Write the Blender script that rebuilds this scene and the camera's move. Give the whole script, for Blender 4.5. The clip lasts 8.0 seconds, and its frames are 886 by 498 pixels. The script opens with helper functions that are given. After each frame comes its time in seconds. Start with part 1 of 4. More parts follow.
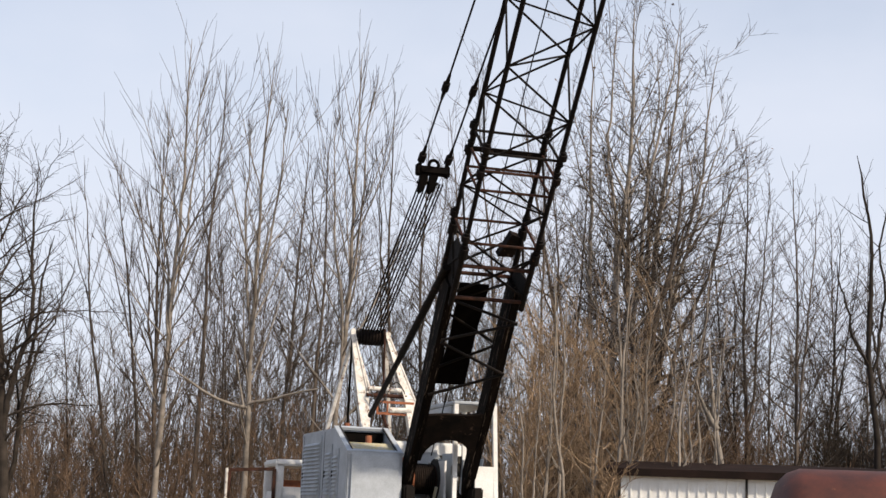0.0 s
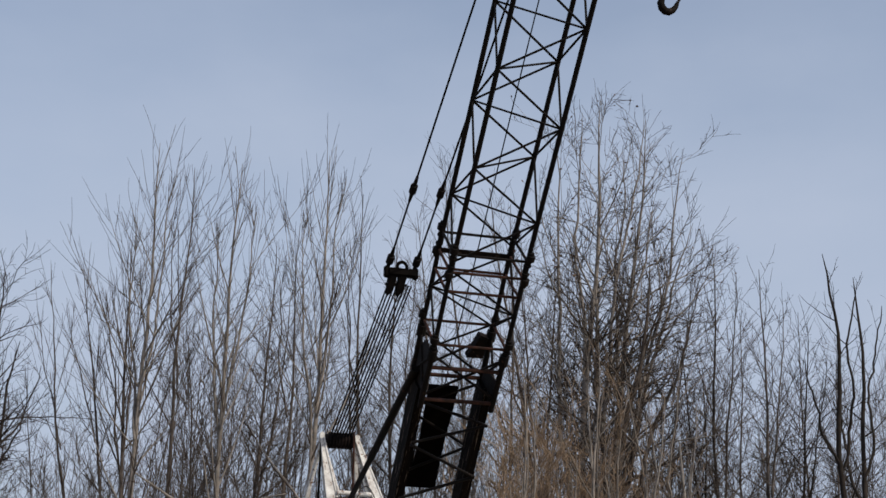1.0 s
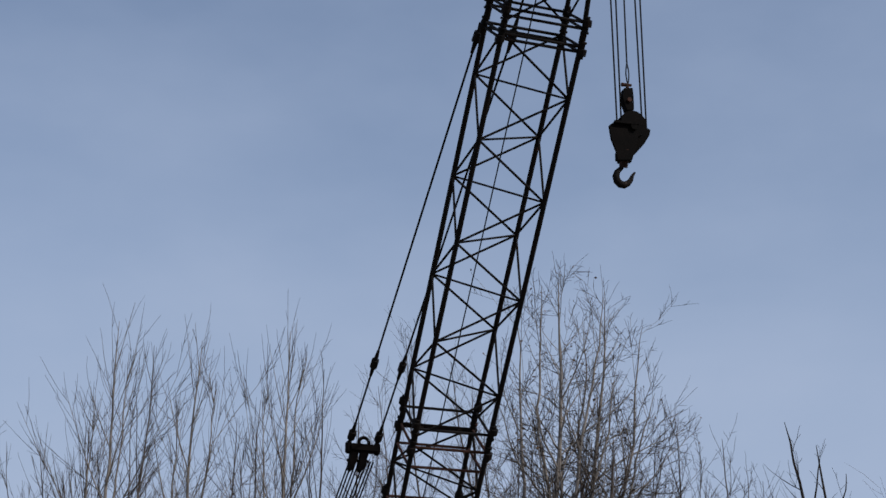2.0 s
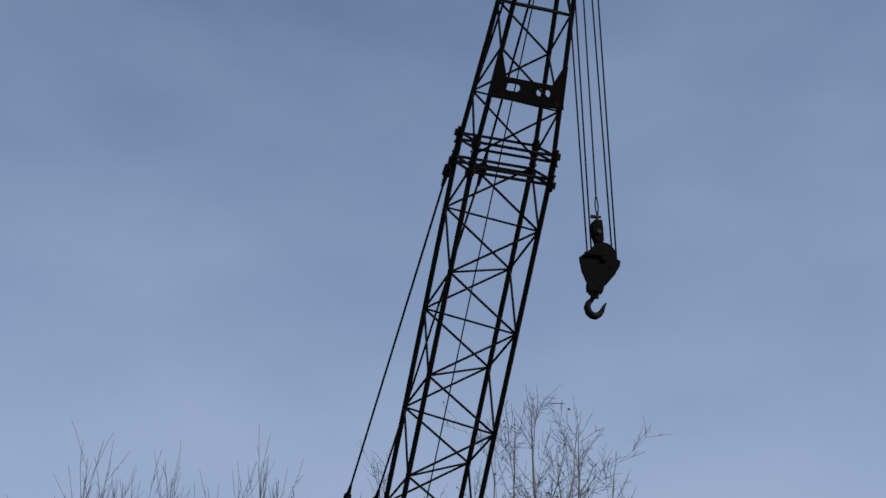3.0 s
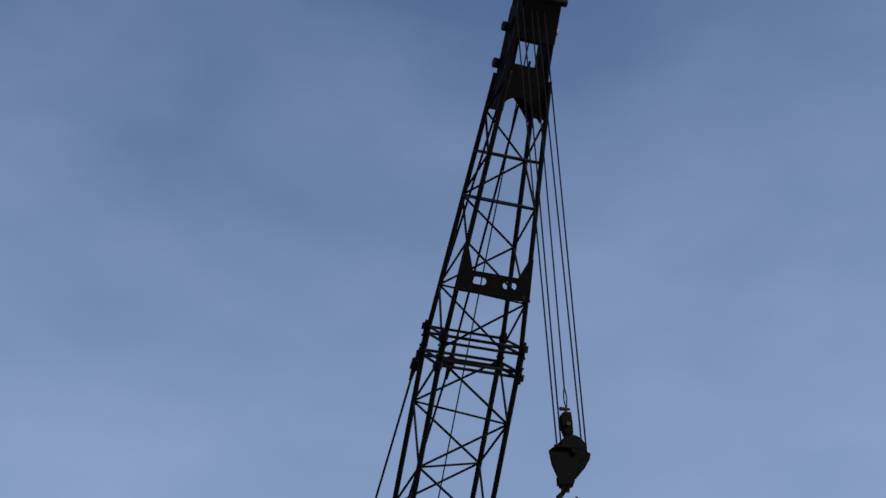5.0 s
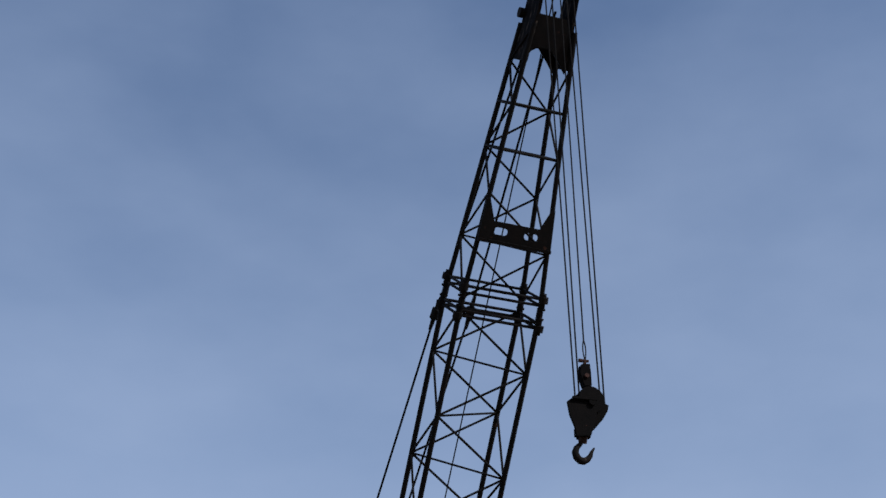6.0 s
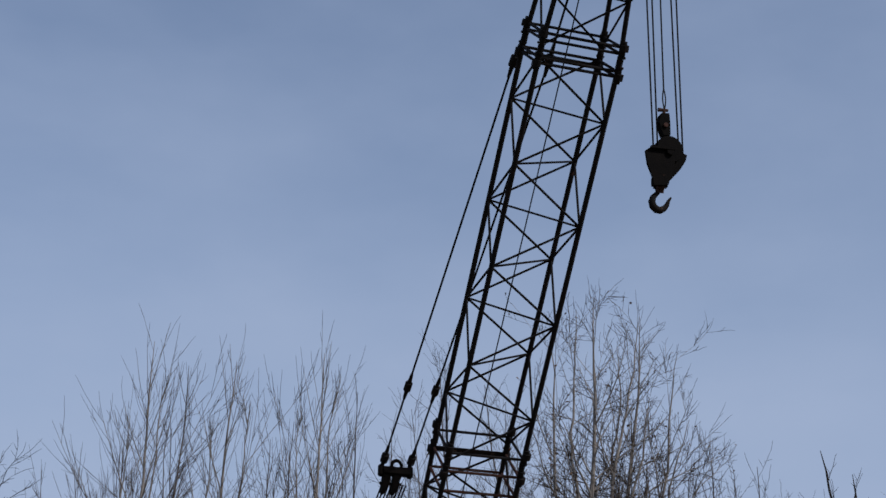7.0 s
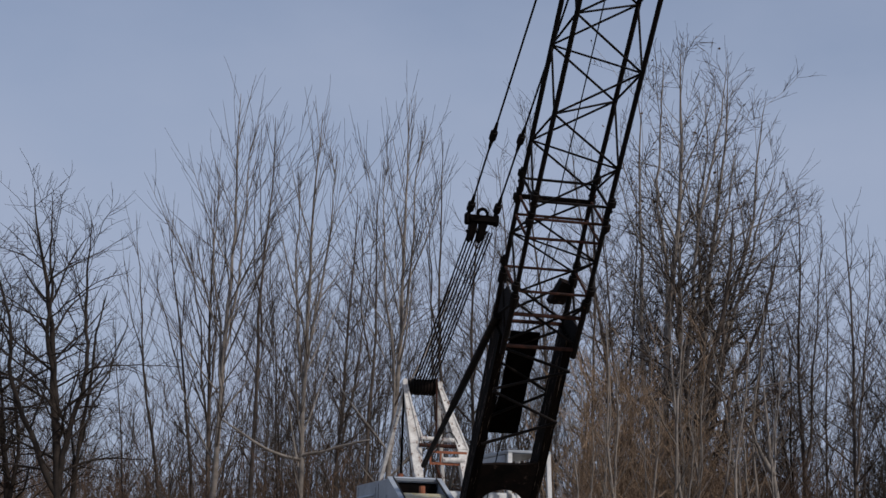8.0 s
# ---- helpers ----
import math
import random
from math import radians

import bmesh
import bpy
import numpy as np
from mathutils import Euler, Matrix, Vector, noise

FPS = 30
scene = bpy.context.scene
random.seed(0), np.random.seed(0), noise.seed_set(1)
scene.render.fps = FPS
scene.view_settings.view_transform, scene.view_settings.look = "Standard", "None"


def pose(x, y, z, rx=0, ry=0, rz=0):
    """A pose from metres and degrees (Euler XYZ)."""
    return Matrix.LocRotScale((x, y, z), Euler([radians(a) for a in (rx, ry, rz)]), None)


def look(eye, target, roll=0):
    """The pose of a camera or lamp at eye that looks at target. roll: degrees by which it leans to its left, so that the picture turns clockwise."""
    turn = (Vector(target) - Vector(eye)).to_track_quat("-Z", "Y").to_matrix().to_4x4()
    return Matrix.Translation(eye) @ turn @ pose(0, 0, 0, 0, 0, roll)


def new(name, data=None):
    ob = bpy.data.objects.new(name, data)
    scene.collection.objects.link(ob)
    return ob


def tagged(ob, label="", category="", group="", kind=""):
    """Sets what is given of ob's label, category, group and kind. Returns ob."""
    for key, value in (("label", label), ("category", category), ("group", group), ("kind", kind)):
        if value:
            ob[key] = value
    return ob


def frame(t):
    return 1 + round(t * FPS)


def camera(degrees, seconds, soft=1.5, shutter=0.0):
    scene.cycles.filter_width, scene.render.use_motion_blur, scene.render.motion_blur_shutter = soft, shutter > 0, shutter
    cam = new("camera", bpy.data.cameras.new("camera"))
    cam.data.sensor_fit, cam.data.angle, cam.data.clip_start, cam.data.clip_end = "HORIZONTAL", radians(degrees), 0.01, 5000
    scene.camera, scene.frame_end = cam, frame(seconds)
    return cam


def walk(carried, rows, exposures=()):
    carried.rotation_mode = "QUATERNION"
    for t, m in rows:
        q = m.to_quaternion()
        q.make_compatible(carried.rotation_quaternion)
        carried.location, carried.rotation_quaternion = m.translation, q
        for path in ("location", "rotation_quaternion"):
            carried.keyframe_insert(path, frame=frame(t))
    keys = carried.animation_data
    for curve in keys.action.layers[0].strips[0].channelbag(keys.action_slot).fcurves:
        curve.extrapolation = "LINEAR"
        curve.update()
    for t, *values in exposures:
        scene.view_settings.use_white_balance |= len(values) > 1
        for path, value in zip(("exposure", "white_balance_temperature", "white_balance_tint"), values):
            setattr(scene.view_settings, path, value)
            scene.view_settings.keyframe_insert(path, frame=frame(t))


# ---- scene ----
cam = camera(34.0, 8.0)
EYE = (0.0, 0.0, 1.6)
# seconds, turn to the left, upward tilt, lean to the right (degrees): a hand-held tilt from one standing place
PATH = [
    (0.0, 0.000, 10.333, -2.168), (0.5, -0.700, 12.236, -1.926), (1.0, -1.145, 14.375, -1.408), (1.5, -1.435, 18.334, -1.258),
    (1.7, -2.037, 19.657, -0.934), (2.8, -3.323, 25.172, 1.408), (3.0, -3.937, 26.457, 0.923), (3.5, -4.407, 29.464, 2.009),
    (4.0, -4.803, 32.012, 2.374), (4.5, -5.205, 33.537, 2.427), (4.7, -5.552, 34.056, 2.689), (5.8, -5.318, 33.302, 1.211),
    (6.0, -4.603, 32.094, 0.959), (6.5, -3.177, 27.300, 0.110), (6.9, -1.600, 23.266, -0.726), (7.0, -1.183, 22.153, -1.198),
    (7.5, 0.415, 16.736, -1.705), (8.0, 2.078, 12.196, -1.567),
]


def aim(yaw, pitch, lean):
    y, p = radians(yaw), radians(pitch)
    way = Vector((-math.sin(y) * math.cos(p), math.cos(y) * math.cos(p), math.sin(p)))
    eye = Vector(EYE) + Vector((0, 0.04 * (math.cos(p) - 1), 0.04 * math.sin(p)))  # it rises a little as it tilts
    return look(eye, eye + 10 * way, -lean)


EXPOSURES = [(0.0, 0.93, 7600, 12), (0.5, 0.45, 7080, 11), (1.0, 0.27, 6720, 10), (1.5, 0.15, 6400, 10), (3.0, -0.04, 5950, 10), (4.0, -0.08, 5800, 11), (4.5, -0.04, 5700, 12), (6.0, 0.1, 5850, 10), (6.5, 0.16, 6000, 10), (7.0, -0.02, 6020, 11), (7.5, -0.13, 6080, 12), (8.0, -0.1, 6350, 13)]
walk(cam, [(t, aim(a, b, c)) for t, a, b, c in PATH], EXPOSURES)

# ---- sky and sun ----
SUN_AZ, SUN_EL = 128.0, 41.0
world = bpy.data.worlds.new("sky")
scene.world = world
world.use_nodes = True
wn, wl = world.node_tree.nodes, world.node_tree.links
wn.clear()
sky = wn.new("ShaderNodeTexSky")
sky.sky_type, sky.sun_disc = "NISHITA", False
sky.sun_elevation, sky.sun_rotation = radians(SUN_EL), radians(SUN_AZ)
sky.air_density, sky.dust_density, sky.ozone_density = 1.0, 1.5, 2.6
coord = wn.new("ShaderNodeTexCoord")
stretch = wn.new("ShaderNodeMapping")
stretch.inputs["Scale"].default_value = (1.0, 1.0, 2.0)
wl.new(coord.outputs["Generated"], stretch.inputs["Vector"])
veil = wn.new("ShaderNodeTexNoise")
veil.inputs["Scale"].default_value, veil.inputs["Detail"].default_value, veil.inputs["Roughness"].default_value = 4.2, 5.0, 0.5
wl.new(stretch.outputs["Vector"], veil.inputs["Vector"])
apart = wn.new("ShaderNodeSeparateXYZ")
wl.new(coord.outputs["Generated"], apart.inputs["Vector"])
low = wn.new("ShaderNodeMapRange")  # the thin cloud thickens towards the horizon
low.inputs["From Min"].default_value, low.inputs["From Max"].default_value = 0.2, 0.72
low.inputs["To Min"].default_value, low.inputs["To Max"].default_value = 0.92, 0.07
wl.new(apart.outputs["Z"], low.inputs["Value"])
patch = wn.new("ShaderNodeMapRange")
patch.inputs["From Min"].default_value, patch.inputs["From Max"].default_value = 0.3, 0.7
patch.inputs["To Min"].default_value, patch.inputs["To Max"].default_value = -0.12, 0.13
wl.new(veil.outputs["Fac"], patch.inputs["Value"])
both = wn.new("ShaderNodeMath")
both.operation, both.use_clamp = "ADD", True
wl.new(low.outputs["Result"], both.inputs[0])
wl.new(patch.outputs["Result"], both.inputs[1])
cloud = wn.new("ShaderNodeMix")
cloud.data_type = "RGBA"
cloud.inputs["B"].default_value = (3.8, 4.45, 5.75, 1)
wl.new(both.outputs["Value"], cloud.inputs["Factor"])
wl.new(sky.outputs["Color"], cloud.inputs["A"])
back = wn.new("ShaderNodeBackground")
back.inputs["Strength"].default_value = 0.1
wl.new(cloud.outputs["Result"], back.inputs["Color"])
wl.new(back.outputs["Background"], wn.new("ShaderNodeOutputWorld").inputs["Surface"])

sun = new("sun", bpy.data.lights.new("sun", "SUN"))
sun.data.energy, sun.data.angle, sun.data.color = 2.4, radians(3.0), (1.0, 0.94, 0.86)
a, e = radians(SUN_AZ), radians(SUN_EL)
sun.matrix_world = look((60 * math.sin(a) * math.cos(e), 60 * math.cos(a) * math.cos(e), 60 * math.sin(e)), (0, 0, 0))


# ---- materials ----
def material(name, base, second, amount=0.5, scale=6.0, rough=0.7, metal=0.0, bump=0.15, fine=60.0, third=None, third_from=0.62, per_object=0.0, gloss=0.5, streak=None):
    """Two colours in soft patches, a third in sharp patches, fine grain and relief, in metres."""
    m = bpy.data.materials.new(name)
    m.use_nodes = True
    n, l = m.node_tree.nodes, m.node_tree.links
    shader = n["Principled BSDF"]
    tc = n.new("ShaderNodeTexCoord")
    big = n.new("ShaderNodeTexNoise")
    big.inputs["Scale"].default_value, big.inputs["Detail"].default_value, big.inputs["Roughness"].default_value = scale, 6.0, 0.62
    small = n.new("ShaderNodeTexNoise")
    small.inputs["Scale"].default_value, small.inputs["Detail"].default_value = fine, 3.0
    where = tc.outputs["Object"]
    if streak is not None:  # wear drawn out along a slope in the y-z plane
        turned, drawn = n.new("ShaderNodeMapping"), n.new("ShaderNodeMapping")
        turned.inputs["Rotation"].default_value = (streak, 0, 0)
        drawn.inputs["Scale"].default_value = (2.2, 2.2, 0.22)
        l.new(where, turned.inputs["Vector"])
        l.new(turned.outputs["Vector"], drawn.inputs["Vector"])
        where = drawn.outputs["Vector"]
    for node in (big, small):
        l.new(where, node.inputs["Vector"])
    spread = n.new("ShaderNodeMapRange")
    spread.inputs["From Min"].default_value, spread.inputs["From Max"].default_value = 0.35, 0.65
    spread.inputs["To Max"].default_value = amount * 2
    l.new(big.outputs["Fac"], spread.inputs["Value"])
    mix = n.new("ShaderNodeMix")
    mix.data_type = "RGBA"
    mix.inputs["A"].default_value, mix.inputs["B"].default_value = (*base, 1), (*second, 1)
    l.new(spread.outputs["Result"], mix.inputs["Factor"])
    colour = mix.outputs["Result"]
    if third:
        spot = n.new("ShaderNodeTexNoise")
        spot.inputs["Scale"].default_value, spot.inputs["Detail"].default_value, spot.inputs["Roughness"].default_value = scale * 1.7, 8.0, 0.7
        l.new(where, spot.inputs["Vector"])
        cut = n.new("ShaderNodeMapRange")
        cut.inputs["From Min"].default_value, cut.inputs["From Max"].default_value = third_from, third_from + 0.06
        l.new(spot.outputs["Fac"], cut.inputs["Value"])
        mix3 = n.new("ShaderNodeMix")
        mix3.data_type = "RGBA"
        mix3.inputs["B"].default_value = (*third, 1)
        l.new(cut.outputs["Result"], mix3.inputs["Factor"])
        l.new(colour, mix3.inputs["A"])
        colour = mix3.outputs["Result"]
    grain = n.new("ShaderNodeMapRange")
    grain.inputs["To Min"].default_value, grain.inputs["To Max"].default_value = 0.7, 1.3
    l.new(small.outputs["Fac"], grain.inputs["Value"])
    value = grain.outputs["Result"]
    if per_object:
        info = n.new("ShaderNodeObjectInfo")
        vary = n.new("ShaderNodeMapRange")
        vary.inputs["To Min"].default_value, vary.inputs["To Max"].default_value = 1 - per_object, 1 + per_object
        l.new(info.outputs["Random"], vary.inputs["Value"])
        times_ = n.new("ShaderNodeMath")
        times_.operation = "MULTIPLY"
        l.new(value, times_.inputs[0])
        l.new(vary.outputs["Result"], times_.inputs[1])
        value = times_.outputs["Value"]
    hsv = n.new("ShaderNodeHueSaturation")
    l.new(colour, hsv.inputs["Color"])
    l.new(value, hsv.inputs["Value"])
    l.new(hsv.outputs["Color"], shader.inputs["Base Color"])
    shader.inputs["Roughness"].default_value, shader.inputs["Metallic"].default_value = rough, metal
    shader.inputs["Specular IOR Level"].default_value = gloss
    relief = n.new("ShaderNodeBump")
    relief.inputs["Strength"].default_value, relief.inputs["Distance"].default_value = bump, 0.01
    l.new(small.outputs["Fac"], relief.inputs["Height"])
    l.new(relief.outputs["Normal"], shader.inputs["Normal"])
    return m


BLACK_STEEL = material("black_painted_steel", (0.005, 0.0046, 0.0043), (0.011, 0.0075, 0.0062), 0.5, 5.0, 0.8, third=(0.06, 0.026, 0.016), third_from=0.62, gloss=0.15)
BLACK_RUST = material("black_paint_rusting_through", (0.0042, 0.0038, 0.0036), (0.014, 0.009, 0.007), 0.5, 4.0, 0.8, third=(0.06, 0.04, 0.03), third_from=0.6, gloss=0.1)
LEG_PAINT = material("black_paint_worn_in_streaks", (0.0022, 0.002, 0.0019), (0.012, 0.008, 0.006), 0.4, 5.0, 0.8, third=(0.11, 0.085, 0.068), third_from=0.57, gloss=0.06, fine=30.0, streak=radians(-39.53))
RUSTY_STEEL = material("rusty_steel", (0.06, 0.024, 0.016), (0.02, 0.011, 0.008), 0.5, 7.0, 0.85, gloss=0.2)
ROPE = material("greasy_wire_rope", (0.004, 0.0036, 0.0032), (0.011, 0.0085, 0.007), 0.5, 9.0, 0.8, gloss=0.08)
WHITE_PAINT = material("weathered_white_paint", (0.72, 0.7, 0.65), (0.46, 0.43, 0.39), 0.5, 6.0, 0.6, third=(0.16, 0.075, 0.04), third_from=0.55)
CLEAN_WHITE = material("white_paint", (0.78, 0.78, 0.76), (0.62, 0.62, 0.6), 0.4, 3.0, 0.5, third=(0.35, 0.2, 0.12), third_from=0.72)
GREY_PAINT = material("faded_grey_blue_paint", (0.42, 0.46, 0.5), (0.31, 0.34, 0.37), 0.5, 2.6, 0.5, third=(0.2, 0.12, 0.08), third_from=0.69)
# greasy iron; the same black also paints the shade inside the hatch
IRON_AND_SHADE = material("greasy_black_iron_and_shade", (0.002, 0.0018, 0.0017), (0.005, 0.0036, 0.003), 0.5, 6.0, 0.85, gloss=0.06)
# near-black for dark fittings and seams; also the painted shade inside the cab
DARK = material("dark_parts_and_inner_shade", (0.016, 0.015, 0.014), (0.03, 0.025, 0.02), 0.5, 6.0, 0.9)
YELLOW_OLD = material("worn_yellow_paint", (0.45, 0.43, 0.35), (0.4, 0.32, 0.12), 0.4, 8.0, 0.7, third=(0.12, 0.08, 0.05), third_from=0.6)
RUBBER = material("old_tyre_rubber", (0.03, 0.03, 0.03), (0.06, 0.055, 0.05), 0.5, 8.0, 0.9)
ORANGE_RUST = material("orange_rust", (0.33, 0.11, 0.05), (0.2, 0.07, 0.035), 0.5, 6.0, 0.85)
TANK_RUST = material("tank_rust", (0.1, 0.026, 0.014), (0.045, 0.014, 0.009), 0.55, 2.2, 0.6, third=(0.2, 0.08, 0.04), third_from=0.64)
SHED_WHITE = material("ribbed_white_sheet", (0.8, 0.8, 0.78), (0.68, 0.68, 0.65), 0.4, 1.5, 0.45)
SHED_ROOF = material("dark_brown_roof", (0.022, 0.013, 0.011), (0.012, 0.008, 0.007), 0.5, 2.0, 0.9, gloss=0.1)
BARK_PALE = material("pale_grey_bark", (0.29, 0.255, 0.22), (0.15, 0.13, 0.11), 0.5, 3.0, 0.9, bump=0.4, per_object=0.2, gloss=0.1)
BARK_GREY = material("grey_brown_bark", (0.115, 0.094, 0.078), (0.058, 0.046, 0.038), 0.5, 3.0, 0.9, bump=0.4, per_object=0.2, gloss=0.1)
BARK_DARK = material("dark_bark", (0.045, 0.036, 0.03), (0.024, 0.02, 0.017), 0.5, 3.0, 0.9, bump=0.4, per_object=0.2, gloss=0.1)
TWIG = material("brown_grey_twigs", (0.085, 0.066, 0.053), (0.046, 0.035, 0.028), 0.5, 1.2, 0.9, per_object=0.2, gloss=0.1)
TWIG_DARK = material("dark_twigs", (0.05, 0.038, 0.031), (0.028, 0.022, 0.019), 0.5, 1.2, 0.9, per_object=0.2, gloss=0.1)
BARK_TAN = material("tan_sapling_bark", (0.33, 0.235, 0.155), (0.19, 0.13, 0.083), 0.5, 2.0, 0.9, bump=0.3, per_object=0.15, gloss=0.1)
BRUSH = material("dry_brown_brush", (0.165, 0.103, 0.064), (0.08, 0.05, 0.032), 0.5, 0.8, 0.95)
LEAF = material("curled_dry_leaf", (0.16, 0.1, 0.06), (0.09, 0.06, 0.04), 0.5, 3.0, 0.9)
GROUND = material("dry_winter_grass", (0.2, 0.15, 0.085), (0.11, 0.085, 0.05), 0.5, 0.6, 0.95, fine=14.0)


# ---- mesh helpers ----
def part(name, bm, mat, parent, label=""):
    me = bpy.data.meshes.new(name)
    bm.to_mesh(me)
    bm.free()
    me.materials.append(mat)
    ob = new(name, me)
    ob.parent = parent
    if label:
        ob["label"] = label
    return ob


def thing(name, m, label, category, group="", kind=""):
    ob = new(name)
    ob.empty_display_size = 0.3
    ob.matrix_world = m
    return tagged(ob, label, category, group, kind)


def bar(bm, p, q, r, n=8, r2=None):
    """A round bar from p to q."""
    p, q = Vector(p), Vector(q)
    way = q - p
    m = Matrix.Translation((p + q) / 2) @ way.to_track_quat("Z", "Y").to_matrix().to_4x4()
    bmesh.ops.create_cone(bm, cap_ends=True, segments=n, radius1=r, radius2=r if r2 is None else r2, depth=way.length, matrix=m)


def box(bm, x0, x1, y0, y1, z0, z1, bevel=0.0):
    made = bmesh.ops.create_cube(bm, size=1.0, matrix=Matrix.Translation(((x0 + x1) / 2, (y0 + y1) / 2, (z0 + z1) / 2)) @ Matrix.Diagonal((abs(x1 - x0), abs(y1 - y0), abs(z1 - z0), 1)))
    if bevel:
        edges = list({e for v in made["verts"] for e in v.link_edges})
        bmesh.ops.bevel(bm, geom=edges, offset=bevel, segments=2, affect="EDGES")


def prism(bm, outline, to_world, thick):
    """A plate: a closed outline of (a, b), placed by to_world(a, b, depth), from depth 0 to thick."""
    low = [bm.verts.new(to_world(a, b, 0.0)) for a, b in outline]
    high = [bm.verts.new(to_world(a, b, thick)) for a, b in outline]
    bm.faces.new(low)
    bm.faces.new(list(reversed(high)))
    for i in range(len(low)):
        j = (i + 1) % len(low)
        bm.faces.new((low[j], low[i], high[i], high[j]))
    bmesh.ops.recalc_face_normals(bm, faces=bm.faces[:])


def beam(bm, p, q, w, d, side=(1, 0, 0), w2=None, d2=None):
    """A square-cut beam from p to q, w wide along side and d deep across it; w2, d2 at q."""
    p, q, s = Vector(p), Vector(q), Vector(side).normalized()
    u = (q - p).normalized().cross(s).normalized()
    w2, d2 = w if w2 is None else w2, d if d2 is None else d2
    rings = [[bm.verts.new(c + s * (a * ww / 2) + u * (b * dd / 2)) for a, b in ((-1, -1), (1, -1), (1, 1), (-1, 1))] for c, ww, dd in ((p, w, d), (q, w2, d2))]
    bm.faces.new(rings[0])
    bm.faces.new(rings[1][::-1])
    for i in range(4):
        bm.faces.new((rings[0][i], rings[1][i], rings[1][(i + 1) % 4], rings[0][(i + 1) % 4]))
    bmesh.ops.recalc_face_normals(bm, faces=bm.faces[:])


def disc(bm, c, axis, r, thick, n=28):
    c, axis = Vector(c), Vector(axis).normalized()
    bar(bm, c - axis * thick / 2, c + axis * thick / 2, r, n)


def one(f, *args, **kw):
    bm = bmesh.new()
    f(bm, *args, **kw)
    return bm


# ---- ground ----
bm = bmesh.new()
bmesh.ops.create_grid(bm, x_segments=60, y_segments=60, size=1500)
for v in bm.verts:
    v.co.z = 0.0 if v.co.length < 120 else noise.noise(v.co * 0.004) * 3 - 1
tagged(part("ground", bm, GROUND, None), "flat field of dry winter grass", "ground", kind="structure")

# ---- the crane: x to its side, y backwards, z up, from the ground under the boom's foot ----
CRANE = pose(-0.216, 27.743, 0, 0, 0, 16.37)
LUFF = radians(50.47)
FOOT = Vector((0, 0, 1.9))
ALONG = Vector((0, -math.cos(LUFF), math.sin(LUFF)))
TOPWARD = Vector((0, math.sin(LUFF), math.cos(LUFF)))


def on_boom(u, s, v):
    """A place on the boom: u sideways, s from the foot along it, v towards its upper side."""
    bow = float(np.interp(s, (0, 3.5, 7.2, 11, 14, 16.4, 17.8, 20), (0.21, 0.13, 0.045, 0.0, -0.02, -0.085, -0.1, -0.1)))  # it leans a little sideways
    return FOOT + Vector((u + bow, 0, 0)) + ALONG * s + TOPWARD * v


SIDES = {"a": (-1, 1), "b": (-1, -1), "c": (1, 1), "d": (1, -1)}
FACES = (("a", "b"), ("b", "d"), ("d", "c"), ("c", "a"))


def half(s):
    """Half the boom's width and depth at s."""
    if s > 14.1:
        k = (s - 14.1) / 5.0
        return 0.635 - 0.36 * k, 0.43 - 0.16 * k
    if s < 5.6:
        k = s / 5.6
        return 0.655 - 0.02 * k, 0.2 + 0.23 * k
    return 0.635, 0.43


def corner(c, s, out=0.0):
    w, h = half(s)
    return on_boom(SIDES[c][0] * (w + out), s, SIDES[c][1] * (h + out))


boom = thing("lattice_boom", CRANE, "tall black steel lattice boom with rust patches, raised steeply", "crane boom")


def boom_section(name, s0, s1, levels, chord=0.042, lace=0.0195, frames=(), frame_mat=BLACK_STEEL, label=""):
    """levels: (s, which pair of corners has its node there)."""
    sec = part(name, one(bar, corner("a", s0), corner("a", s1), chord, 12), BLACK_STEEL, boom, label)
    for s in frames:
        for p, q in FACES:
            part("frame_bar", one(bar, corner(p, s), corner(q, s), lace * 1.25), frame_mat, sec)
    for c in "abcd":
        if c != "a":
            part("chord", one(bar, corner(c, s0), corner(c, s1), chord, 12), BLACK_STEEL, sec)
        for s, way in ((s0, 1), (s1, -1)):
            if s > 18:
                continue
            cm = bmesh.new()
            for k, long, r, out in ((0.0, 0.05, 0.052, 0.0), (0.06, 0.03, 0.066, 0.01), (0.1, 0.06, 0.052, 0.01), (0.17, 0.1, 0.074, 0.025), (0.25, 0.07, 0.054, 0.015)):
                bar(cm, corner(c, s + way * k, out), corner(c, s + way * (k + long), out), r, 12)
            part("pin_lug", cm, BLACK_STEEL, sec)
    for (sa, pa), (sb, pb) in zip(levels, levels[1:]):
        for p, q in FACES:
            if name == "top_section" and sa > 15.6 and (p, q) == ("b", "d"):
                continue  # the underside above the plate has cross bars alone
            u, w = (p, q) if p in pa else (q, p)
            part("lacing_bar", one(bar, corner(u, sa), corner(w, sb), lace, 8), BLACK_STEEL, sec)
    for s, pair in levels[1:-1] if name != "top_section" else levels[1:2]:
        part("diagonal_bar", one(bar, corner(pair[0], s), corner(pair[1], s), lace * 0.9, 8), BLACK_STEEL, sec)
    return sec


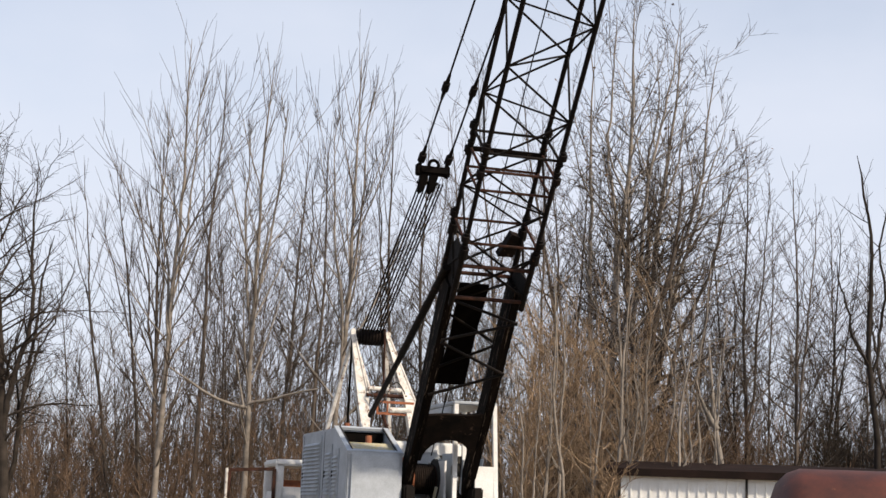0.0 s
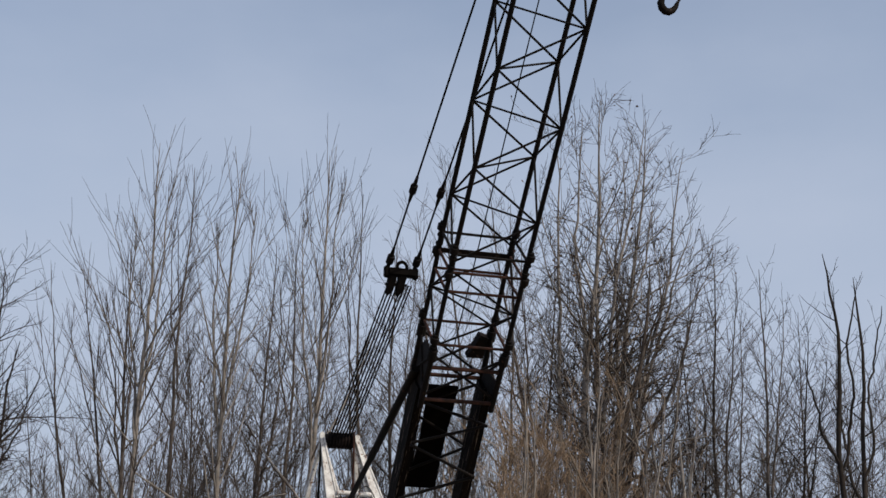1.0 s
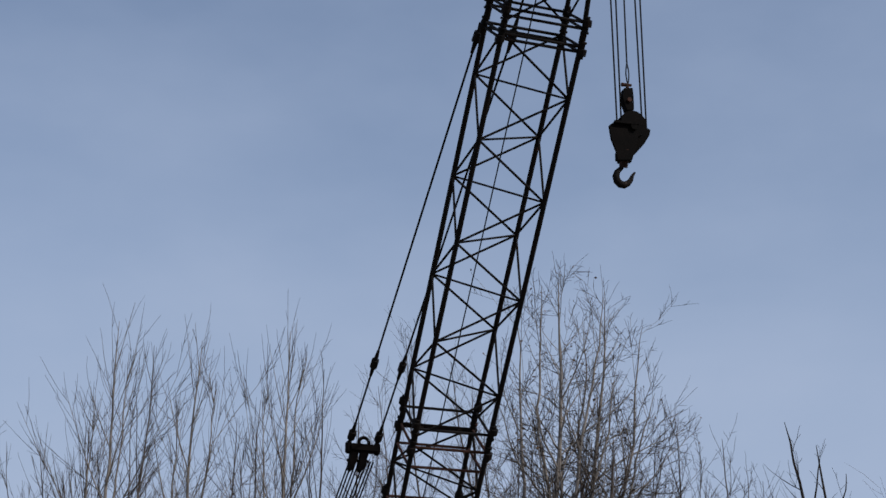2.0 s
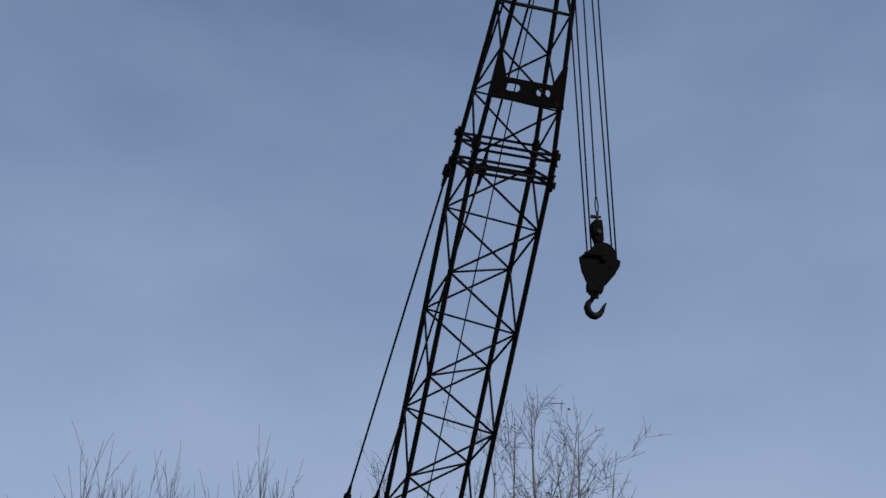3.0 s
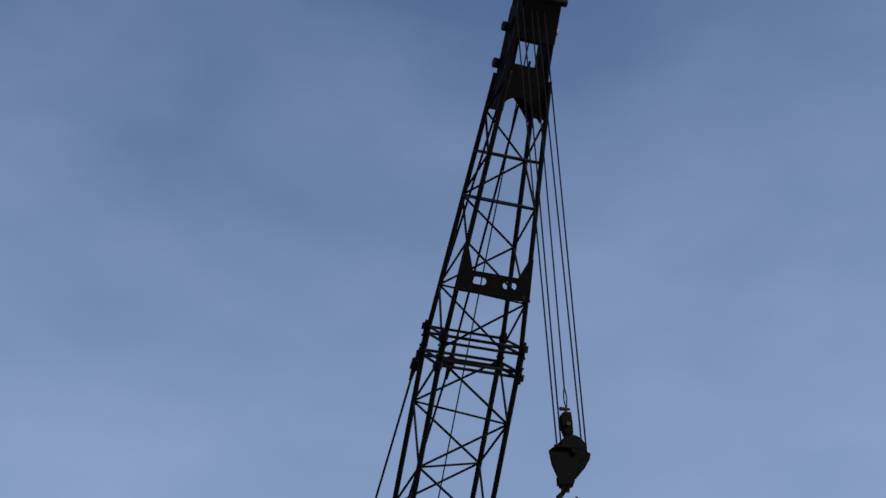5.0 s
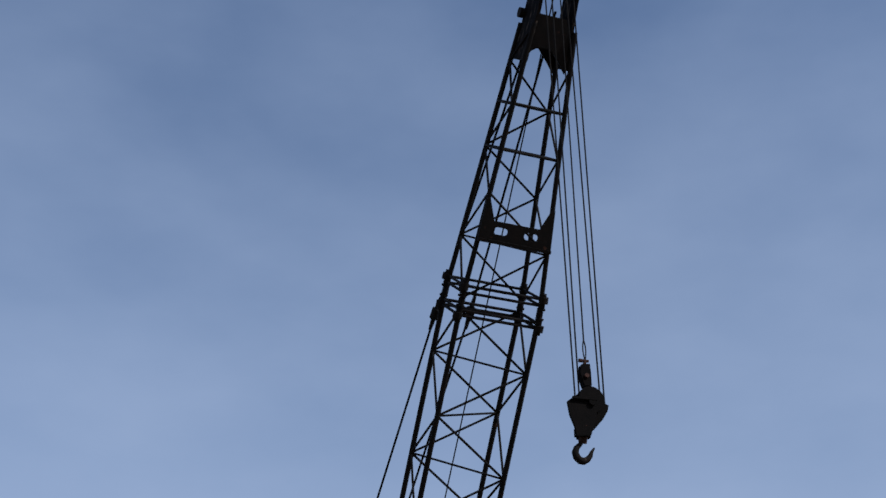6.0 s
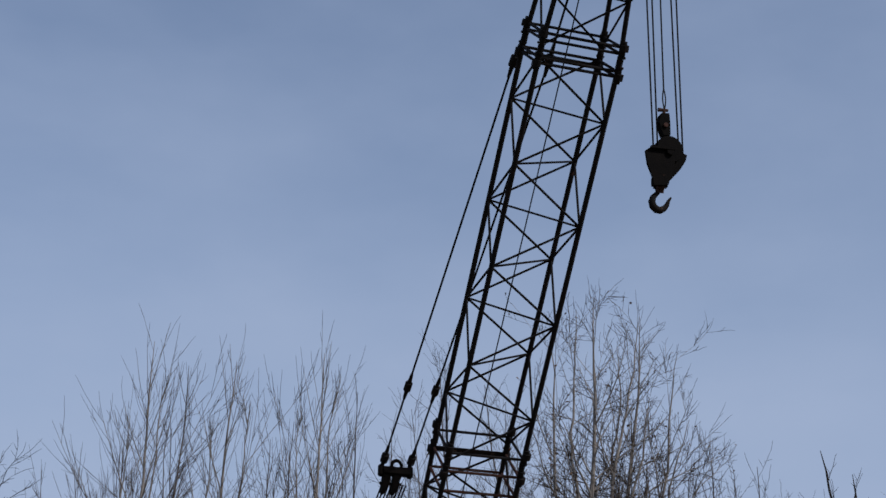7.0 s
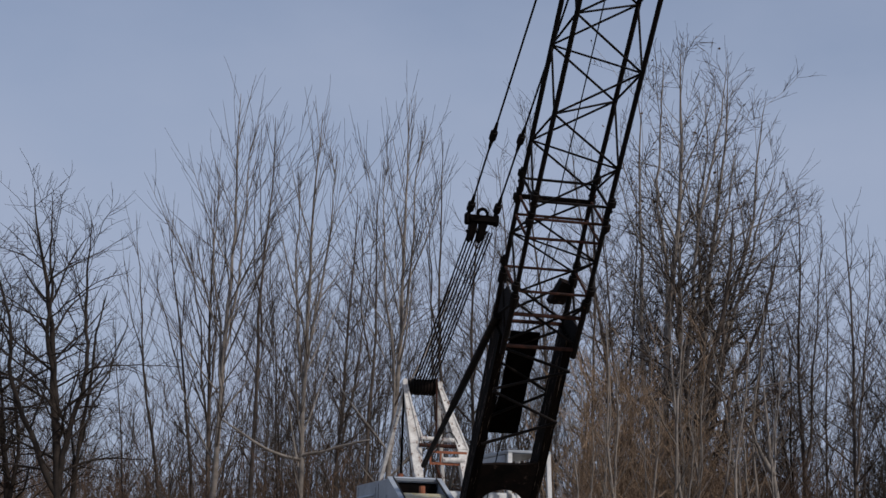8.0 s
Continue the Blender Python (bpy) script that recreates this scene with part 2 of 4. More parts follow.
STEP = 0.830
nodes = [(13.092 - STEP * k, "ad" if k % 2 == 0 else "bc") for k in range(-1, 8)]
boom_section("middle_section", 7.28, 14.05, nodes, frames=(7.42, 13.83, 13.91))
boom_section("insert_section", 5.62, 7.28, [(7.13, "bc"), (6.4, "ad"), (5.72, "bc")], frames=(7.1, 6.75, 5.75), frame_mat=RUSTY_STEEL, label="short rusty insert section")
top = boom_section("top_section", 14.05, 18.3, [(14.1, "bc"), (14.95, "ad"), (15.72, "bc"), (16.38, "ad"), (17.06, "bc"), (17.72, "ad"), (18.25, "bc")], chord=0.039, lace=0.018, frames=(14.18, 14.28, 16.38, 17.08))

# plate with two slots across the underside of the top section
w0, h0 = half(14.98)
w1, _ = half(15.56)
bm = bmesh.new()


def under(a, b, d):
    return on_boom(a, b, -half(b)[1] - 0.06 - d)


def loop(pts):
    vs = [bm.verts.new(under(x, y, 0.0)) for x, y in pts]
    return [bm.edges.new((vs[i], vs[(i + 1) % len(vs)])) for i in range(len(vs))]


edges = loop([(-w0 - 0.02, 15.03), (w0 + 0.02, 15.03), (w1 + 0.02, 15.64), (w1 - 0.03, 15.64), (w1 - 0.17, 15.32), (-w1 + 0.15, 15.32), (-w1 + 0.03, 15.64), (-w1 - 0.02, 15.64)])
for x0 in (-0.36, 0.13):
    edges += loop([(x0 + 0.05 + (0.12 if math.cos(t) > 0.01 else 0) + 0.055 * math.cos(t), 15.18 + 0.055 * math.sin(t)) for t in [k * math.pi / 8 + 0.1 for k in range(16)]])
bmesh.ops.triangle_fill(bm, edges=edges, use_beauty=True, use_dissolve=False)
out = bmesh.ops.extrude_face_region(bm, geom=bm.faces[:])
bmesh.ops.translate(bm, verts=[g for g in out["geom"] if isinstance(g, bmesh.types.BMVert)], vec=-TOPWARD * 0.025)
bmesh.ops.recalc_face_normals(bm, faces=bm.faces[:])
plate = part("slotted_plate", bm, BLACK_STEEL, top)
part("angle_bar", one(beam, under(-w0 - 0.02, 15.01, 0.03), under(w0 + 0.02, 15.01, 0.03), 0.05, 0.05, side=tuple(ALONG)), BLACK_STEEL, top)

# boom head
bm = bmesh.new()
for sx in (-1, 1):
    prism(bm, [(17.72, -0.31), (18.5, -0.26), (19.4, -0.2), (19.68, -0.12), (19.72, 0.14), (19.3, 0.34), (18.3, 0.3), (17.75, 0.34)], lambda a, b, d, sx=sx: on_boom(sx * (half(min(a, 18.7))[0] - 0.01 - d), a, b), 0.05)
head = part("boom_head", bm, LEG_PAINT, boom, "heavy black head plates with tan rust streaks")
for v in (-0.24, 0.27):
    bm = bmesh.new()
    prism(bm, [(-0.36, 17.75), (-0.24, 17.95), (0.02, 17.98), (0.18, 17.82), (0.32, 17.66), (0.3, 18.3), (0.22, 18.34), (0.17, 18.46), (-0.3, 18.46)], lambda a, b, d, v=v: on_boom(a, b, v - d), 0.03)
    part("gusset_plate", bm, BLACK_STEEL, head)
    part("gusset_plate", one(prism, [(-0.3, 18.85), (0.3, 18.85), (0.28, 19.6), (-0.28, 19.6)], lambda a, b, d, v=v: on_boom(a, b, v - d), 0.03), BLACK_STEEL, head)
part("head_shaft", one(bar, on_boom(-0.36, 19.1, 0.02), on_boom(0.34, 19.1, 0.02), 0.07, 14), BLACK_STEEL, head)
part("head_shaft", one(bar, on_boom(-0.36, 19.5, -0.25), on_boom(0.36, 19.5, -0.25), 0.06, 14), BLACK_STEEL, head)
part("shaft_nut", one(bar, on_boom(0.24, 19.06, -0.1), on_boom(0.36, 19.06, -0.1), 0.06, 8), YELLOW_OLD, head, "worn yellow shaft nut")
part("shaft_nut", one(bar, on_boom(0.24, 18.84, -0.14), on_boom(0.31, 18.84, -0.14), 0.05, 8), RUSTY_STEEL, head)
part("shaft_nut", one(bar, on_boom(-0.44, 19.0, 0.1), on_boom(-0.34, 19.0, 0.1), 0.075, 10), BLACK_STEEL, head)
part("lug", one(bar, on_boom(-0.4, 18.45, 0.3), on_boom(-0.29, 18.45, 0.3), 0.08, 12), BLACK_STEEL, head)
for x in (-0.24, -0.15, -0.05, 0.05, 0.14):
    bm = bmesh.new()
    for d, r in ((-0.026, 0.25), (0.0, 0.23), (0.026, 0.25)):
        disc(bm, on_boom(x, 19.42, 0.1) + Vector((d, 0, 0)), (1, 0, 0), r, 0.025)
    part("sheave", bm, BLACK_STEEL, head)

# base section: two heavy tapered legs, cross bars and a black panel on the upper side
LEGU = 0.6
base = None
for sx in (-1, 1):
    bm = bmesh.new()
    beam(bm, on_boom(sx * LEGU, -0.1, 0.0), on_boom(sx * LEGU, 2.2, 0.0), 0.17, 0.32, d2=0.4)
    beam(bm, on_boom(sx * LEGU, 2.2, 0.0), on_boom(sx * LEGU, 4.72, 0.08), 0.17, 0.4, d2=0.5, w2=0.15)
    if base is None:
        base = part("base_section", bm, LEG_PAINT, boom, "heavy rust-streaked lower boom legs")
    else:
        part("leg", bm, LEG_PAINT, base)
    part("foot_pin", one(bar, on_boom(sx * 0.45, 0, 0), on_boom(sx * 0.8, 0, 0), 0.16, 18), BLACK_STEEL, base)
for c in "abcd":
    part("chord", one(bar, corner(c, 4.5), corner(c, 5.6), 0.052, 12), BLACK_STEEL, base)
    part("pin_lug", one(bar, corner(c, 5.45), corner(c, 5.64), 0.085, 12), BLACK_STEEL, base)
bm = bmesh.new()
arch = [(-0.52, 2.02), (-0.2, 2.06), (0.2, 2.06), (0.52, 2.12), (0.52, 1.0)] + [(0.47 * math.cos(t), 1.0 + 0.5 * math.sin(t)) for t in [k * math.pi / 12 for k in range(13)]] + [(-0.52, 1.0)]
prism(bm, arch, lambda a, b, d: on_boom(a, b, -0.2 + d), 0.06)
part("arched_plate", bm, BLACK_RUST, base)
for p, q, s0, s1 in (("b", "d", 2.55, 3.1), ("d", "b", 3.1, 3.7), ("b", "d", 3.75, 4.2), ("d", "b", 4.2, 4.6), ("a", "c", 2.6, 3.3), ("c", "a", 3.3, 4.0), ("a", "c", 4.0, 4.6)):
    part("lacing_bar", one(bar, corner(p, s0), corner(q, s1), 0.028, 8), BLACK_STEEL, base)
for p, q, s in (("b", "d", 4.66), ("b", "d", 5.3), ("a", "c", 4.7)):
    part("cross_bar", one(bar, corner(p, s), corner(q, s), 0.035, 8), RUSTY_STEEL, base, "rusty cross bar")
for s0, s1 in ((5.55, 4.75), ):
    for p, q in FACES:
        part("lacing_bar", one(bar, corner(p, s0), corner(q, s1), 0.024, 8), BLACK_STEEL, base)
        part("lacing_bar", one(bar, corner(q, s0), corner(p, s1), 0.024, 8), BLACK_STEEL, base)
for sx in (-1, 1):
    part("side_gusset", one(prism, [(4.55, -0.3), (5.5, -0.36), (5.55, 0.1), (5.2, 0.4), (4.6, 0.34)] if sx < 0 else [(4.6, -0.3), (5.1, -0.36), (5.0, 0.3), (4.6, 0.34)], lambda a, b, d, sx=sx: on_boom(sx * (0.63 - d), a, b), 0.03), BLACK_STEEL, base)
part("rope_guide", one(prism, [(0.2, 5.2), (0.5, 5.2), (0.52, 5.6), (0.36, 5.65), (0.3, 5.45)], lambda a, b, d: on_boom(a, b, 0.2 + d), 0.16), BLACK_RUST, base)
part("cross_plate", one(prism, [(-0.6, 7.05), (0.6, 7.05), (0.6, 7.13), (-0.6, 7.13)], lambda a, b, d: on_boom(a, b, 0.4 + d), 0.04), BLACK_RUST, boom)
bm = bmesh.new()
prism(bm, [(-0.34, 2.35), (0.22, 2.35), (0.2, 3.3), (0.24, 4.5), (-0.3, 4.5), (-0.26, 3.2)], lambda a, b, d: on_boom(a, b, 0.36 + d), 0.05)
prism(bm, [(-0.3, 3.2), (-0.31, 2.35), (-0.5, 2.35), (-0.44, 2.55)], lambda a, b, d: on_boom(a, b, 0.365 + d), 0.04)
part("black_panel", bm, IRON_AND_SHADE, base, "flat black steel panel")

# ---- hook block on its ropes ----
HX, HY, HZ = -0.388, -12.45, 8.875
block = thing("hook_block", CRANE, "heavy dark hook block with a rusty hook on wire ropes", "hook block")


def at_hook(a, b, d):
    return Vector((HX + a, HY + d, HZ + b))


near_cheek = [(-0.253, 0.399), (-0.174, 0.465), (-0.091, 0.486), (0.113, 0.481), (0.139, 0.424), (0.121, 0.270), (0.056, 0.072), (0.028, -0.014), (-0.159, -0.042), (-0.174, 0.074), (-0.232, 0.229)]
far_cheek = [(-0.025, 0.556), (0.268, 0.596), (0.410, 0.541), (0.389, 0.461), (0.311, 0.333), (0.187, 0.185), (0.050, 0.164)]
part("cheek_plate", one(prism, near_cheek, lambda a, b, t: at_hook(a, b, t - 0.13), 0.035), IRON_AND_SHADE, block)
part("cheek_plate", one(prism, far_cheek, lambda a, b, t: at_hook(a, b, t + 0.09), 0.035), IRON_AND_SHADE, block)
for d in (-0.06, 0.0, 0.06):
    bm = bmesh.new()
    for e, r in ((-0.018, 0.17), (0.0, 0.15), (0.018, 0.17)):
        disc(bm, at_hook(0.1, 0.5, d + e), (0, 1, 0), r, 0.016, 32)
    part("sheave", bm, IRON_AND_SHADE, block)
part("shaft", one(bar, at_hook(0.06, 0.42, -0.17), at_hook(0.06, 0.42, 0.17), 0.045, 12), IRON_AND_SHADE, block)
for e in (-0.14, 0.14):
    part("cheek_rim", one(beam, at_hook(-0.2, 0.44, e - 0.02) if e < 0 else at_hook(0.1, 0.57, e), at_hook(0.12, 0.46, e - 0.02) if e < 0 else at_hook(0.38, 0.53, e), 0.03, 0.03, side=(0, 1, 0)), RUSTY_STEEL if e > 0 else IRON_AND_SHADE, block)
bm = bmesh.new()
box(bm, HX - 0.12, HX + 0.07, HY - 0.08, HY + 0.08, HZ - 0.04, HZ + 0.16, 0.05)
part("swivel_housing", bm, IRON_AND_SHADE, block)
part("swivel_nut", one(bar, at_hook(-0.03, -0.07, 0.0), at_hook(-0.03, 0.13, -0.09), 0.05, 10), RUSTY_STEEL, block)
bm = bmesh.new()
prism(bm, [(0.014, 0.981), (0.123, 1.000), (0.130, 0.876), (0.127, 0.704), (0.034, 0.689), (-0.016, 0.859)], lambda a, b, d: at_hook(a, b, d - 0.05), 0.1)
part("becket", bm, IRON_AND_SHADE, block)
part("becket_pin", one(bar, at_hook(0.06, 0.82, -0.08), at_hook(0.06, 0.82, 0.08), 0.03, 10), RUSTY_STEEL, block)
bm = bmesh.new()
bar(bm, at_hook(0.07, 0.95, 0), at_hook(0.08, 1.07, 0), 0.022, 8)
bar(bm, at_hook(0.0, 1.05, 0), at_hook(0.13, 1.06, 0), 0.026, 8, 0.018)
part("wedge_clip", bm, RUSTY_STEEL, block, "rusty rope clip")
bm = bmesh.new()
for e in (-1, 1):
    loop_line = [at_hook(0.085 + e * 0.02 * math.sin(k * math.pi / 6), 1.06 + 0.3 * k / 6, 0) for k in range(7)]
    for p, q in zip(loop_line, loop_line[1:]):
        bar(bm, p, q, 0.009, 6)
part("rope_loop", bm, ROPE, block)
hookc = bpy.data.curves.new("hook", "CURVE")
hookc.dimensions, hookc.bevel_depth, hookc.bevel_resolution, hookc.use_fill_caps = "3D", 0.04, 3, True
sp = hookc.splines.new("POLY")
path = [(-0.01, 0.0, 0.6), (-0.06, -0.08, 0.7), (-0.115, -0.14, 0.9), (-0.135, -0.2, 1.1), (-0.12, -0.26, 1.2), (-0.08, -0.295, 1.2), (-0.03, -0.3, 1.1), (0.02, -0.27, 0.95), (0.06, -0.22, 0.75), (0.085, -0.16, 0.5), (0.12, -0.11, 0.28)]
sp.points.add(len(path) - 1)
for p, (a, b, w) in zip(sp.points, path):
    p.co, p.radius = (*at_hook(a, b, 0), 1), w
tmp = new("hook_shape", hookc)
bpy.context.view_layer.update()
bm = bmesh.new()
bm.from_mesh(tmp.to_mesh())
bpy.data.objects.remove(tmp)
part("hook", bm, BLACK_RUST, block, "dark rust-stained forged hook")
for a, x in ((-0.087, -0.536), (-0.03, -0.423), (0.101, -0.282), (0.251, -0.196), (0.306, -0.072)):
    low_end = at_hook(a, 0.5, 0) if abs(a - 0.101) > 0.001 else at_hook(0.085, 1.36, 0)
    part("hoist_rope", one(bar, low_end, (x, HY - 0.05, 16.95), 0.0105, 6), ROPE, block)

# ---- bridle between gantry and boom head ----
BX, BY, BZ = -0.07, -0.15, 8.19
bridle = thing("bridle_frame", CRANE, "black steel bridle frame with sheaves held by boom pendants", "rigging")
bm = bmesh.new()
box(bm, BX - 0.3, BX + 0.3, BY - 0.1, BY + 0.1, BZ - 0.1, BZ + 0.06, 0.03)
part("crosshead", bm, IRON_AND_SHADE, bridle)
for e in (-0.31, 0.27):
    box_end = bmesh.new()
    box(box_end, BX + e - 0.05, BX + e + 0.05, BY - 0.07, BY + 0.07, BZ - 0.13, BZ + 0.1, 0.02)
    part("end_cheek", box_end, IRON_AND_SHADE, bridle)
for x in (-0.17, 0.03):
    part("sheave_housing", one(prism, [(-0.09, 0.0), (0.08, 0.0), (0.05, -0.38), (0.0, -0.46), (-0.06, -0.4)], lambda a, b, d, x=x: Vector((BX + x + a + b * 0.12, BY - 0.1 + d - b * 0.35, BZ + b)), 0.16), IRON_AND_SHADE, bridle)
    part("housing_pin", one(bar, (BX + x - 0.13, BY + 0.1, BZ - 0.24), (BX + x + 0.1, BY + 0.1, BZ - 0.24), 0.03, 10), BLACK_STEEL, bridle)
ringm = bmesh.new()
for k in range(12):
    t0, t1 = k * math.pi / 6, (k + 1) * math.pi / 6
    bar(ringm, (BX + 0.1 * math.cos(t0), BY, BZ + 0.1 + 0.1 * math.sin(t0)), (BX + 0.1 * math.cos(t1), BY, BZ + 0.1 + 0.1 * math.sin(t1)), 0.035, 8)
part("eye", ringm, IRON_AND_SHADE, bridle)
for sx in (-1, 1):
    p0 = Vector((BX + sx * 0.27, BY, BZ + 0.14))
    link = Vector((-0.3, -7.2, 13.42)) if sx < 0 else Vector((0.22, -7.45, 13.4))
    p1 = on_boom(-0.06 if sx < 0 else 0.22, 18.6, 0.42)
    for start, stop in ((p0, link), (link, p1)):
        dirn = (stop - start).normalized()
        part("pendant_rope", one(bar, start, stop, 0.02, 8), ROPE, bridle)
        for dist, r in ((0.12, 0.075), (1.88, 0.07)) if start is p0 else ((0.0, 0.075),):
            c = start + dirn * dist
            bm = bmesh.new()
            bar(bm, c - dirn * 0.09, c + dirn * 0.09, r, 10)
            bar(bm, c - dirn * 0.3, c - dirn * 0.09, 0.028, 8, 0.045)
            bar(bm, c + dirn * 0.09, c + dirn * 0.3, 0.045, 8, 0.028)
            part("socket", bm, BLACK_STEEL, bridle)
part("hoist_line", one(bar, (0.32, 0.6, 2.7), on_boom(0.2, 18.9, 0.6), 0.011, 6), ROPE, boom)

# ---- gantry ----
GY, GZ = 3.5, 5.25
gantry = thing("gantry", CRANE, "white A-frame gantry with flaking rusty paint on the crane deck", "crane gantry")
for name, low, knee, peak in (("front_leg", (-0.42, 2.95, 3.0), (-0.52, 3.1, 4.02), (-0.70, 3.45, 5.3)), ("front_leg", (0.58, 2.8, 3.0), (0.49, 3.0, 3.92), (0.07, 3.45, 5.28))):
    lm = bmesh.new()
    beam(lm, low, knee, 0.15, 0.2, w2=0.25, d2=0.16)
    beam(lm, knee, peak, 0.25, 0.16, w2=0.09, d2=0.13)
    leg = part(name, lm, WHITE_PAINT, gantry)
    part("edge_strip", one(beam, Vector(knee) + Vector((-0.11, -0.09, 0)), Vector(peak) + Vector((-0.035, -0.075, 0)), 0.03, 0.03), WHITE_PAINT, leg)
    part("edge_strip", one(beam, Vector(knee) + Vector((0.11, -0.09, 0)), Vector(peak) + Vector((0.035, -0.075, 0)), 0.03, 0.03), WHITE_PAINT, leg)
    part("top_lug", one(prism, [(-0.055, -0.05), (0.055, -0.05), (0.05, 0.1), (0.0, 0.14), (-0.05, 0.1)], lambda a, b, d, peak=peak: Vector((peak[0] + a, peak[1] - 0.06 + d, peak[2] + b)), 0.12), WHITE_PAINT, leg)
for sx, bottom in ((-1, (-0.36, 3.0, 4.06)), (1, (0.32, 3.0, 3.9))):
    part("inner_strut", one(bar, (-0.31 + 0.32 * sx, 3.42, 5.12), bottom, 0.028, 8), WHITE_PAINT, gantry)
    part("rear_leg", one(beam, (-0.3 + 0.75 * sx, 4.3, 3.0), (-0.31 + 0.36 * sx, GY + 0.05, GZ), 0.07, 0.12), WHITE_PAINT, gantry)
bm = bmesh.new()
for k in range(8):
    disc(bm, (-0.29 - 0.23 + 0.066 * k, GY, GZ + 0.02), (1, 0, 0), 0.175, 0.03, 24)
bar(bm, (-0.6, GY, GZ + 0.02), (0.02, GY, GZ + 0.02), 0.14, 16)
bar(bm, (-0.72, GY, GZ + 0.04), (0.12, GY, GZ + 0.04), 0.045, 10)
part("sheave_cluster", bm, BLACK_RUST, gantry, "dark grooved sheave cluster")
bm = bmesh.new()
for p, q in (((-0.22, 3.86), (0.56, 3.86)), ((0.56, 3.62), (-0.22, 3.62))):
    beam(bm, (p[0], 2.92, p[1]), (q[0], 2.92, q[1]), 0.05, 0.05, side=(0, 1, 0))
for x in (-0.22, 0.0, 0.56):
    beam(bm, (x, 2.92, 3.6), (x, 2.92, 3.88), 0.035, 0.035)
part("winch_frame", bm, ORANGE_RUST, gantry, "orange rusty box frame")
part("cross_tube", one(bar, (0.04, 2.9, 3.7), (0.5, 2.88, 3.71), 0.055, 14), WHITE_PAINT, gantry)
part("cross_tube", one(bar, (-0.42, 3.02, 4.14), (0.3, 3.0, 4.12), 0.05, 12), WHITE_PAINT, gantry)
part("cross_tube", one(bar, (-0.45, 3.0, 4.0), (0.42, 2.98, 4.0), 0.04, 12), RUSTY_STEEL, gantry, "rusty cross tube")
part("brace", one(bar, (-0.1, 2.9, 3.6), (0.1, 2.95, 3.1), 0.035, 8), RUSTY_STEEL, gantry)
part("brace", one(bar, (0.3, 2.9, 3.6), (0.22, 2.95, 3.1), 0.03, 8), DARK, gantry)
part("rope_drop", one(bar, (-0.03, 3.3, 5.45), (-0.06, 3.1, 4.1), 0.022, 8), RUSTY_STEEL, gantry)
for x0, z0, x1, z1, sag in ((-0.4, 4.1, 0.0, 4.1, -0.28), (-0.25, 3.6, -0.05, 3.1, -0.1), (0.0, 4.15, 0.35, 4.05, 0.18), (0.1, 3.6, 0.4, 3.3, -0.25)):
    hose = bmesh.new()
    line = [Vector((x0 + (x1 - x0) * k / 8, 2.86, z0 + (z1 - z0) * k / 8 + sag * math.sin(k * math.pi / 8))) for k in range(9)]
    for p, q in zip(line, line[1:]):
        bar(hose, p, q, 0.014, 6)
    part("hose", hose, DARK, gantry)
part("hanging_cable", one(bar, (-0.72, 3.4, 5.2), (-0.78, 3.2, 3.4), 0.025, 8), ROPE, gantry)
part("cable_hook", one(bar, (-0.78, 3.2, 3.4), (-0.78, 3.2, 3.12), 0.06, 8), ORANGE_RUST, gantry, "orange rusty cable hook")
for k in range(8):
    x0 = -0.29 - 0.22 + 0.062 * k
    x1 = BX - 0.27 + 0.066 * k + (0.02 if k > 3 else 0.0)
    part("luffing_rope", one(bar, (x0, GY - 0.1, GZ + 0.12), (x1, BY + 0.02 + 0.03 * (k % 2), BZ - 0.26), 0.0155, 6), ROPE, gantry)
part("backstop", one(bar, on_boom(-0.7, 4.95, 0.1), (-0.42, 2.7, 3.55), 0.055, 12), BLACK_STEEL, gantry, "thick black boom backstop strut")
part("backstop", one(bar, on_boom(-0.7, 4.95, 0.1), on_boom(-0.7, 4.95, 0.1).lerp(Vector((-0.42, 2.7, 3.55)), 0.55), 0.07, 12), BLACK_STEEL, gantry)

# ---- machinery house ----
house = thing("crane_house", CRANE, "faded grey machinery house with louvred doors and open hatch", "crane house")
X0, X1 = -1.6, -0.55
prof = [(-0.5, 1.65), (-0.5, 2.62), (0.72, 3.13), (3.72, 3.13), (3.72, 1.65)]


def side_at(x):
    return lambda a, b, d: Vector((x + d, a, b))


part("side_panel", one(prism, prof, side_at(X0), 0.05), GREY_PAINT, house)
part("side_panel", one(prism, prof, side_at(X1 - 0.05), 0.05), GREY_PAINT, house)
bm = bmesh.new()
box(bm, X0 + 0.02, X1 - 0.02, -0.58, -0.46, 1.65, 2.66, 0.055)
part("front_panel", bm, GREY_PAINT, house)
bm = bmesh.new()
box(bm, X0 + 0.02, X1 - 0.02, 0.7, 3.74, 3.09, 3.15, 0.02)
part("roof_panel", bm, GREY_PAINT, house)
bm = bmesh.new()
box(bm, X0 + 0.05, X1 - 0.05, 3.68, 3.72, 1.65, 3.09)
box(bm, X0 + 0.05, X1 - 0.05, -0.45, 3.68, 1.65, 1.69)
part("back_panel", bm, GREY_PAINT, house)
for x in (X0 + 0.04, X1 - 0.04):
    part("hatch_frame", one(beam, (x, -0.52, 2.655), (x, 0.72, 3.165), 0.1, 0.05), GREY_PAINT, house)
part("hatch_frame", one(beam, (X0 + 0.05, -0.47, 2.675), (X1 - 0.05, -0.47, 2.675), 0.06, 0.1, side=(0, 0.38, -0.92)), GREY_PAINT, house)
part("hatch_frame", one(beam, (X0 + 0.05, 0.72, 3.155), (X1 - 0.05, 0.72, 3.155), 0.05, 0.08, side=(0, 0.38, -0.92)), GREY_PAINT, house)
